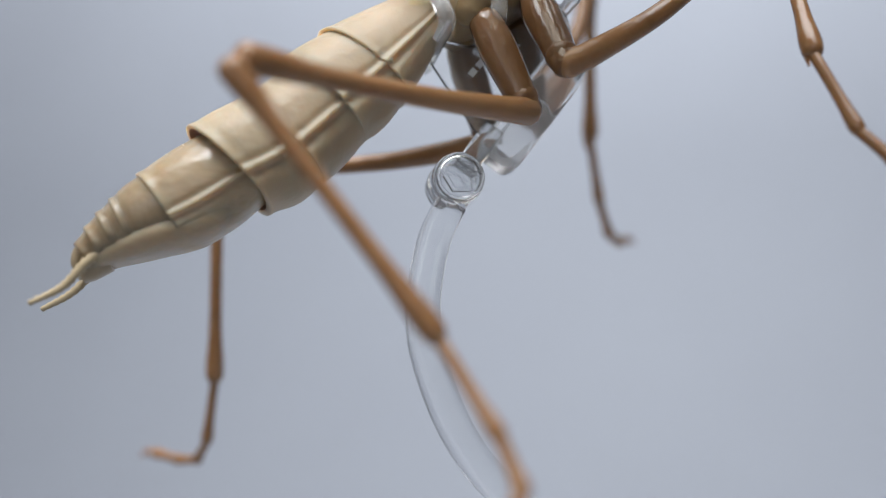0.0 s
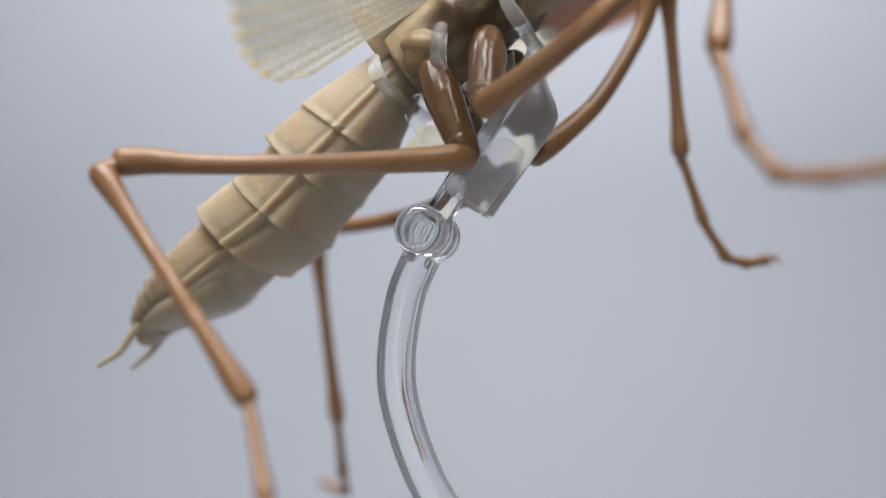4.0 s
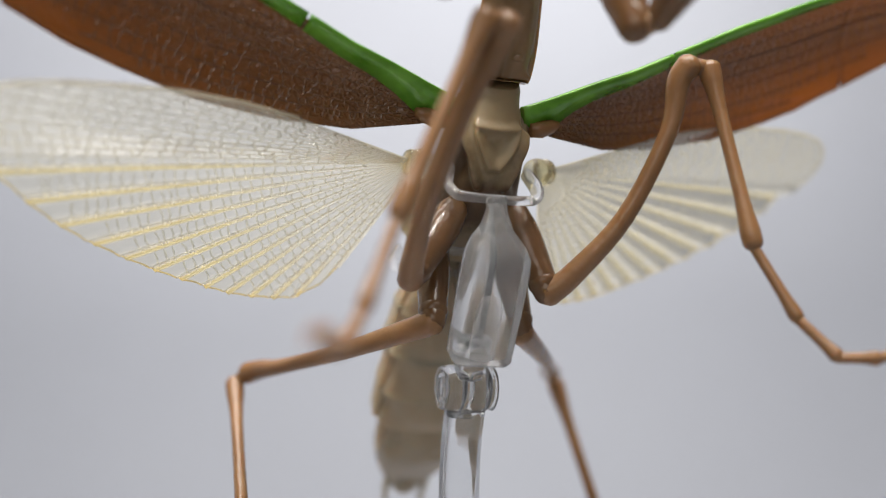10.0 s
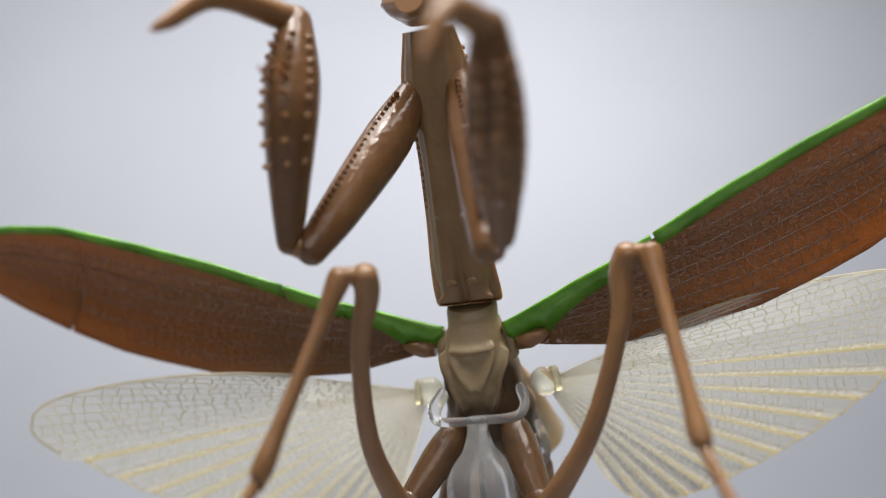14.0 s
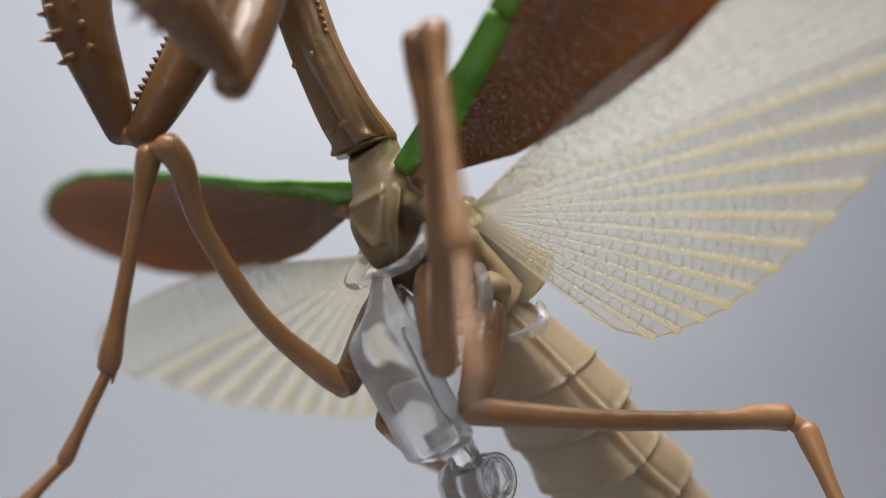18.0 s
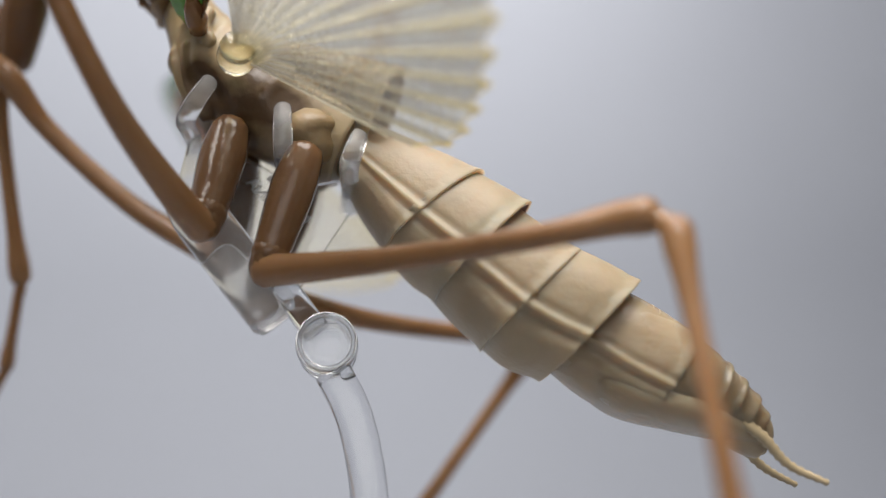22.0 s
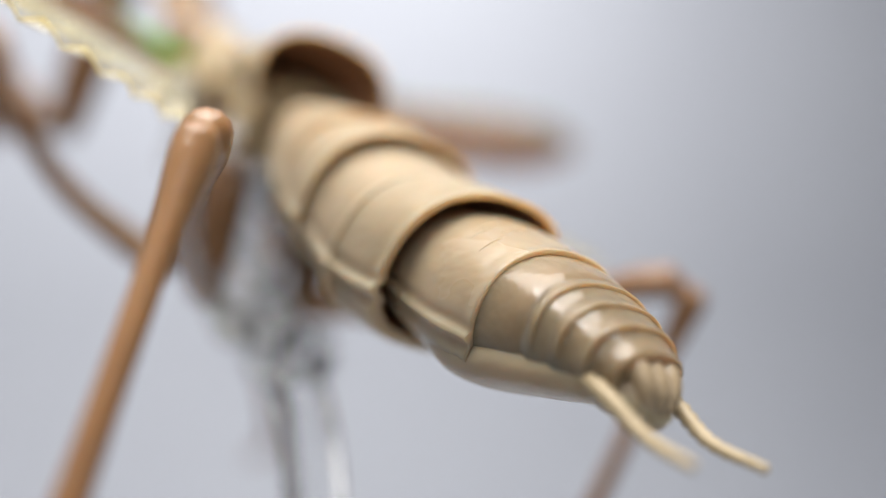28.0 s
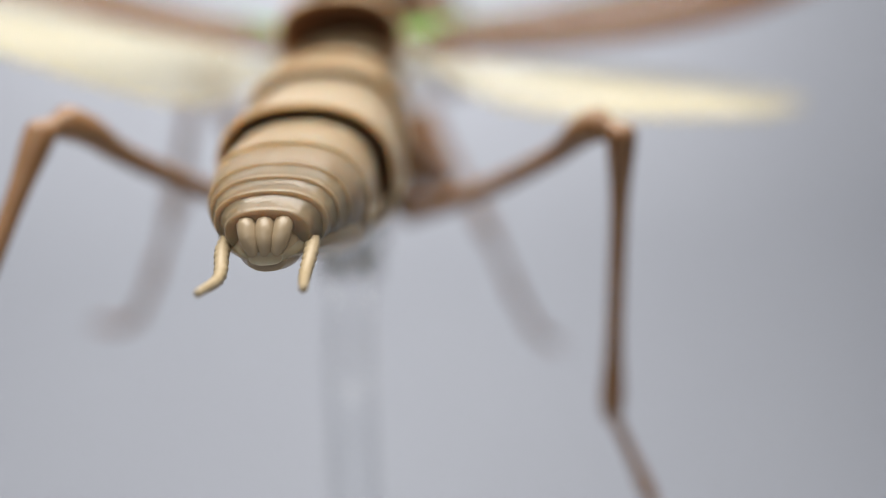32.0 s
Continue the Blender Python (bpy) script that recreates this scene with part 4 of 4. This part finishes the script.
def forewing(sgn, root, tip, normal, label, curl=0.0, broad=1.0):
    m = fan_frame(root, tip, normal)
    flip = 1 if sgn < 0 else -1

    def spot(a, s, lift=0.0):
        lead, trail = along(LEAD, a), along(TRAIL, a) * broad
        if abs(a - 0.3330) < 0.0010:
            trail -= 0.008
        bulge = 0.012 * (1 - (2 * s - 0.8) ** 2) * min(1.0, (0.454 - a) / 0.12) * min(1.0, 0.3 + a / 0.1)
        droop = 0.014 * (1 - s) ** 2 * math.sin(math.pi * min(1.0, a / 0.42)) ** 0.7
        rise = curl * s * s * min(1.0, a / 0.15) * min(1.0, (0.454 - a) / 0.14)
        return Vector((a, lead + (trail - lead) * s, flip * (droop - bulge) + rise + lift)) * U

    count, wide = 76, 18
    spans = sorted([0.454 * (k / count) ** 0.9 for k in range(count)] + [0.3316, 0.3323, 0.3337, 0.3344, 0.4538])
    bm = bmesh.new()
    layers = []
    for lift in (0.0, -flip * 0.0016):
        layers.append([[bm.verts.new(spot(a, 0.06 + 0.94 * k / wide, lift)) for k in range(wide + 1)] for a in spans])
    for grid in layers:
        for p, q in zip(grid, grid[1:]):
            for k in range(wide):
                bm.faces.new((p[k], p[k + 1], q[k + 1], q[k]))
    for k in (0, wide):
        for n in range(len(spans) - 1):
            bm.faces.new((layers[0][n][k], layers[0][n + 1][k], layers[1][n + 1][k], layers[1][n][k]))
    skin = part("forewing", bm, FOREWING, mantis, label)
    placed(skin, m)
    # green leading band, in two lengths that meet in a step
    for lo, hi, proud in ((0.0, 0.136, 0.0026), (0.1385, 0.452, 0.0014)):
        bm = bmesh.new()
        rows = []
        for k in range(29):
            a = lo + (hi - lo) * k / 28
            width = along(GREEN_WIDTH, a)
            keel = 0.0030 + 0.0032 * max(0.0, 1 - a / 0.13)
            chord = along(TRAIL, a) - along(LEAD, a)
            share = min(width / max(chord, 0.001), 1.0)
            ring = [spot(a, 0.0, flip * proud), spot(a, share * 0.42, flip * (proud + 0.4 * keel)), spot(a, share, flip * 0.0006),
                    spot(a, share, -flip * 0.0022), spot(a, share * 0.42, -flip * keel * 1.1), spot(a, 0.0, -flip * 0.0022)]
            rows.append([bm.verts.new(v) for v in ring])
        for p, q in zip(rows, rows[1:]):
            for k in range(6):
                bm.faces.new((p[k], p[(k + 1) % 6], q[(k + 1) % 6], q[k]))
        bm.faces.new(rows[0])
        bm.faces.new(rows[-1])
        part("green_edge", bm, GREEN, skin, "glossy green leading edge")
    for s0, s1, lo, hi in ((0.22, 0.30, 0.16, 0.44), (0.32, 0.42, 0.06, 0.43), (0.44, 0.54, 0.03, 0.42), (0.56, 0.66, 0.03, 0.40), (0.68, 0.80, 0.03, 0.36), (0.80, 0.90, 0.04, 0.28)):
        for lift in (flip * 0.0001, -flip * 0.0017):
            bm = bmesh.new()
            rod(bm, [(*spot(lo + (hi - lo) * k / 18, s0 + (s1 - s0) * k / 18, lift), 0.0005 * U) for k in range(19)], 5)
            part("vein", bm, VEINLET, skin)
    # raised net of short cross veins between the long ones, on both faces
    rng = random.Random(11)
    courses = [(0.16, 0.20, 0.10, 0.40), (0.22, 0.30, 0.03, 0.43), (0.27, 0.36, 0.03, 0.43), (0.32, 0.42, 0.03, 0.43), (0.38, 0.48, 0.03, 0.42), (0.44, 0.54, 0.03, 0.42), (0.50, 0.60, 0.03, 0.40), (0.56, 0.66, 0.03, 0.40),
               (0.62, 0.73, 0.03, 0.36), (0.68, 0.80, 0.03, 0.36), (0.74, 0.85, 0.04, 0.32), (0.80, 0.90, 0.04, 0.28), (0.90, 0.95, 0.05, 0.24)]
    for lift, out in ((flip * 0.0001, flip), (-flip * 0.0017, -flip)):
        bm = bmesh.new()
        for low, top in zip(courses, courses[1:]):
            a = max(low[2], top[2]) + 0.004 * rng.random()
            while a < min(low[3], top[3]):
                lean = rng.uniform(-0.003, 0.003)
                rows = []
                for k in range(5):
                    at_a = a + lean * k / 4 + rng.uniform(-0.0007, 0.0007)
                    shares = [c[0] + (c[1] - c[0]) * (at_a - c[2]) / (c[3] - c[2]) for c in (low, top)]
                    rows.append((*spot(at_a, shares[0] + (shares[1] - shares[0]) * (0.04 + 0.92 * k / 4), lift), 0.00065 * U * math.sin(math.pi * (0.15 + 0.7 * k / 4))))
                strip(bm, rows, out)
                a += rng.uniform(0.0040, 0.0085) * (1 + 1.6 * a)
        tagged(part("cross_veins", bm, VEINLET, skin), kind="stuff")
    for lift in (flip * 0.0002, -flip * 0.0018):
        bm = bmesh.new()
        rod(bm, [(*spot(a, q, lift), 0.0006 * U) for a, q in ((0.137, 0.12), (0.140, 0.20), (0.150, 0.27), (0.175, 0.32), (0.22, 0.35), (0.28, 0.37), (0.34, 0.38), (0.40, 0.38))], 6)
        part("seam", bm, CAVITY, skin, "dark red-brown seam line")
    bm = bmesh.new()
    rod(bm, [(0.004 * U, 0.010 * U, 0, 0.006 * U), (0.014 * U, 0.012 * U, 0, 0.0072 * U), (0.024 * U, 0.012 * U, 0, 0.006 * U), (0.031 * U, 0.012 * U, 0, 0.003 * U)], 12)
    part("wing_root", bm, LEG, skin)
    return skin


def wings():
    forewing(-1, (0.050, -0.157, 0.175), (-0.3865, -0.238, 0.270), (-0.023, -0.778, -0.628), "brown forewing with a green leading edge")
    forewing(1, (0.106, -0.161, 0.172), (0.534, -0.197, 0.317), (-0.151, 0.760, 0.632), "brown forewing with a green leading edge", 0.020, 1.11)
    hindwing(-1, (0.030, -0.123, 0.142), (-0.309, -0.189, 0.123), (0.156, -0.576, -0.802), "clear pleated hind wing with yellow ribs")
    hindwing(1, (0.129, -0.128, 0.141), (0.457, -0.067, 0.210), (-0.270, 0.608, 0.746), "clear pleated hind wing with yellow ribs")


hind_body()
thorax()
walking_legs()
grasping_leg(-1, (0.058, -0.272, 0.340), (-0.006, -0.306, 0.194), (-0.001, -0.363, 0.268), (0.004, -0.376, 0.345), (-0.058, -0.459, 0.289), "brown grasping foreleg folded up")
grasping_leg(1, (0.098, -0.272, 0.345), (0.128, -0.311, 0.176), (0.150, -0.375, 0.212), (0.160, -0.436, 0.262), (0.135, -0.492, 0.204), "brown grasping foreleg folded up")
wings()


# ---- the clear stand ----
def bar(bm, rows, wide, deep, seg=20):
    """A strip with a rounded square section, wide across the stand and deep in its plane, along rows of y, z."""
    pts = [at(0.080, y, z) for y, z in rows]
    rings = []
    for n, p in enumerate(pts):
        way = (pts[min(n + 1, len(pts) - 1)] - pts[max(n - 1, 0)]).normalized()
        v = way.cross(Vector((1, 0, 0)))
        ring = []
        for k in range(seg):
            a = 2 * math.pi * (k + 0.5) / seg
            c, s = (math.copysign(abs(f) ** 0.4, f) for f in (math.cos(a), math.sin(a)))
            ring.append(bm.verts.new(p + Vector((1, 0, 0)) * c * wide * U + v * s * deep * U))
        rings.append(ring)
    for a, b in zip(rings, rings[1:]):
        for k in range(seg):
            bm.faces.new((a[k], a[(k + 1) % seg], b[(k + 1) % seg], b[k]))
    bm.faces.new(rings[0])
    bm.faces.new(rings[-1])


def disc(bm, x0, x1, y, z, r):
    """A round-edged disc across the stand."""
    rows = [(x0, 0.80), (x0 + 0.0015, 0.93), (x0 + 0.005, 1.0), (x1 - 0.005, 1.0), (x1 - 0.0015, 0.93), (x1, 0.80)]
    tube(bm, [(x, y, z, r * k) for x, k in rows], 40, caps=False)


def build_stand():
    bm = bmesh.new()
    bar(bm, spline([(-0.066, -0.046), (-0.052, -0.075), (-0.043, -0.120), (-0.046, -0.160), (-0.066, -0.214), (-0.098, -0.256), (-0.143, -0.286), (-0.200, -0.301), (-0.272, -0.296)], 8), 0.0155, 0.0115)
    part("arm", bm, CLEAR, stand, "curved clear plastic arm")
    for name, y, z in (("upper_hinge", -0.070, -0.030), ("lower_hinge", -0.292, -0.290)):
        bm = bmesh.new()
        disc(bm, 0.0600, 0.0788, y, z, 0.0190)
        hub = part(name, bm, CLEAR, stand)
        bm = bmesh.new()
        disc(bm, 0.0812, 0.1000, y, z, 0.0190)
        part("cheek", bm, CLEAR, hub)
        for x0, x1 in ((0.0575, 0.0602), (0.0998, 0.1025)):
            bm = bmesh.new()
            loops = []
            for x, r in ((x0, 0.0128), (x1, 0.0132), (x1, 0.0092), (x0, 0.0092)):
                loops.append([bm.verts.new(at(x, y + r * math.cos(a), z + r * math.sin(a))) for a in (math.pi / 3 * k for k in range(6))])
            for p, q in zip(loops, loops[1:] + loops[:1]):
                for k in range(6):
                    bm.faces.new((p[k], p[(k + 1) % 6], q[(k + 1) % 6], q[k]))
            part("hex_collar", bm, CLEAR, hub, smooth=False)
            bm = bmesh.new()
            loops = []
            for x, r in ((x0 + 0.0006, 0.0170), (x1, 0.0182), (x1, 0.0146), (x0 + 0.0006, 0.0152)):
                loops.append([bm.verts.new(at(x, y + r * math.cos(a), z + r * math.sin(a))) for a in (math.pi / 18 * k for k in range(36))])
            for p, q in zip(loops, loops[1:] + loops[:1]):
                for k in range(36):
                    bm.faces.new((p[k], p[(k + 1) % 36], q[(k + 1) % 36], q[k]))
            part("rim", bm, CLEAR, hub)
        bm = bmesh.new()
        tube(bm, [(0.074, y + 0.012, z - 0.017, 0.0045), (0.086, y + 0.012, z - 0.017, 0.0045)], 10)
        part("stop", bm, CLEAR, hub)
    bm = bmesh.new()
    bar(bm, [(-0.076, -0.022), (-0.088, -0.006), (-0.100, 0.010)], 0.0105, 0.0085)
    part("link", bm, CLEAR, stand)
    # the clip: a thick block in front, a thin web behind it, and three pairs of hooks
    bm = bmesh.new()
    rings = []
    for y, z, w, d in ((-0.158, 0.106, 0.0085, 0.004), (-0.159, 0.094, 0.0080, 0.006), (-0.158, 0.080, 0.0120, 0.010), (-0.159, 0.068, 0.0205, 0.014), (-0.158, 0.060, 0.0240, 0.016), (-0.152, 0.051, 0.0250, 0.017), (-0.128, 0.021, 0.0250, 0.017), (-0.104, -0.009, 0.0246, 0.0165), (-0.1015, -0.012, 0.0225, 0.0140)):
        ring = []
        for k in range(32):
            a = 2 * math.pi * (k + 0.5) / 32
            u, v = (math.copysign(abs(f) ** 0.38, f) for f in (math.cos(a), math.sin(a)))
            ring.append(bm.verts.new(at(0.080 + w * u, y - d * v * 0.78, z - d * v * 0.62)))
        rings.append(ring)
    for p, q in zip(rings, rings[1:]):
        for k in range(32):
            bm.faces.new((p[k], p[(k + 1) % 32], q[(k + 1) % 32], q[k]))
    bm.faces.new(rings[0])
    bm.faces.new(rings[-1])
    clip = part("clip", bm, FROSTED, stand, "frosted clear clip under the thorax")
    bm = bmesh.new()
    tube(bm, [(0.080, -0.1400, 0.0305, 0.0012), (0.080, -0.1394, 0.0298, 0.0055), (0.080, -0.1375, 0.0276, 0.0088), (0.080, -0.1340, 0.0236, 0.0102), (0.080, -0.1060, -0.0085, 0.0106)], 28, caps=False)
    part("socket", bm, CORE, clip, "milky socket inside the clip")
    bm = bmesh.new()
    outline = [(-0.143, 0.100), (-0.125, 0.092), (-0.103, 0.080), (-0.085, 0.074), (-0.066, 0.078), (-0.053, 0.074), (-0.056, 0.060), (-0.077, 0.026), (-0.090, 0.004), (-0.110, 0.014), (-0.142, 0.060)]
    left, right = ([bm.verts.new(at(0.080 + x, y, z)) for y, z in outline] for x in (-0.0025, 0.0025))
    bm.faces.new(left)
    bm.faces.new(right)
    for k in range(len(outline)):
        n = (k + 1) % len(outline)
        bm.faces.new((left[k], left[n], right[n], right[k]))
    part("web", bm, CLEAR, clip, smooth=False)
    for y, z, w, ty, tz in ((-0.159, 0.103, 0.0320, -0.146, 0.131), (-0.098, 0.078, 0.0375, -0.100, 0.113), (-0.058, 0.071, 0.0505, -0.052, 0.091)):
        for sgn in (-1, 1):
            limb("hook", [(0.080, y, z, 0.0055), (0.080 + sgn * w * 0.55, y, z, 0.0058), (0.080 + sgn * (w + 0.001), y, z + 0.002, 0.0062), (0.080 + sgn * (w + 0.005), (y + ty) / 2, z + (tz - z) * 0.5, 0.0062), (0.080 + sgn * w, ty, tz, 0.0055)], FROSTED, clip, 6, 14, flat=0.62)
    # raised lettering on the web, and a line too worn to read
    text = bpy.data.curves.new("lettering", "FONT")
    text.body, text.size, text.extrude = "CHINA", 0.0102 * U, 0.0007 * U
    text.align_x, text.align_y = "CENTER", "CENTER"
    source = new("lettering_source", text)
    mesh = bpy.data.meshes.new_from_object(source.evaluated_get(bpy.context.evaluated_depsgraph_get()))
    bpy.data.objects.remove(source)
    mesh.materials.append(LETTER)
    letters = new("lettering", mesh)
    letters.parent = clip
    x, y = Vector((0, -0.65, 0.76)), Vector((0, 0.76, 0.65))
    m = Matrix((x, y, x.cross(y))).transposed().to_4x4()
    m.translation = at(0.0772, -0.112, 0.066)
    letters.matrix_local = m
    for k, wide in enumerate((0.006, 0.009, 0.005, 0.008)):
        bm = bmesh.new()
        bmesh.ops.create_cube(bm, size=1.0)
        bmesh.ops.scale(bm, vec=(wide * U, 0.005 * U, 0.0014 * U), verts=bm.verts)
        line = part("worn_mark", bm, LETTER, clip, smooth=False)
        m2 = m.copy()
        m2.translation = at(0.0772, -0.097, 0.066) + x * (-0.016 + 0.0105 * k) * U
        line.matrix_local = m2
    bm = bmesh.new()
    tube(bm, [(0.060, -0.212, -0.3435, 0.150), (0.060, -0.212, -0.330, 0.150), (0.060, -0.212, -0.3265, 0.146)], 64, side=(1, 0, 0), caps=False)
    part("base_plate", bm, CLEAR, stand, "clear round base plate")
    bm = bmesh.new()
    tube(bm, [(0.080, -0.292, -0.327, 0.012), (0.080, -0.292, -0.302, 0.012)], 20, caps=False)
    part("post", bm, CLEAR, stand)


build_stand()


def motions():
    turn = [(t, pose(0, 0, 0, 0, 0, -SPIN * (t - ABREAST))) for t in range(33)]
    walk(mantis, turn)
    walk(stand, turn)
    # where the lens is focused: out along the line of sight
    near = ((0.0, 0.73), (4.0, 0.74), (7.0, 0.79), (9.0, 0.80), (13.0, 0.82), (17.0, 0.74), (19.0, 0.70), (21.0, 0.66), (23.0, 0.585), (24.5, 0.50), (26.0, 0.415), (29.0, 0.395), (31.0, 0.415), (32.0, 0.46))
    rows = []
    for t, eye, target, roll in PATH:
        far = float(np.interp(t, [n[0] for n in near], [n[1] for n in near])) * U
        place = Vector(eye) + (Vector(target) - Vector(eye)).normalized() * far
        rows.append((t, Matrix.Translation(place)))
    walk(focus, rows)


motions()
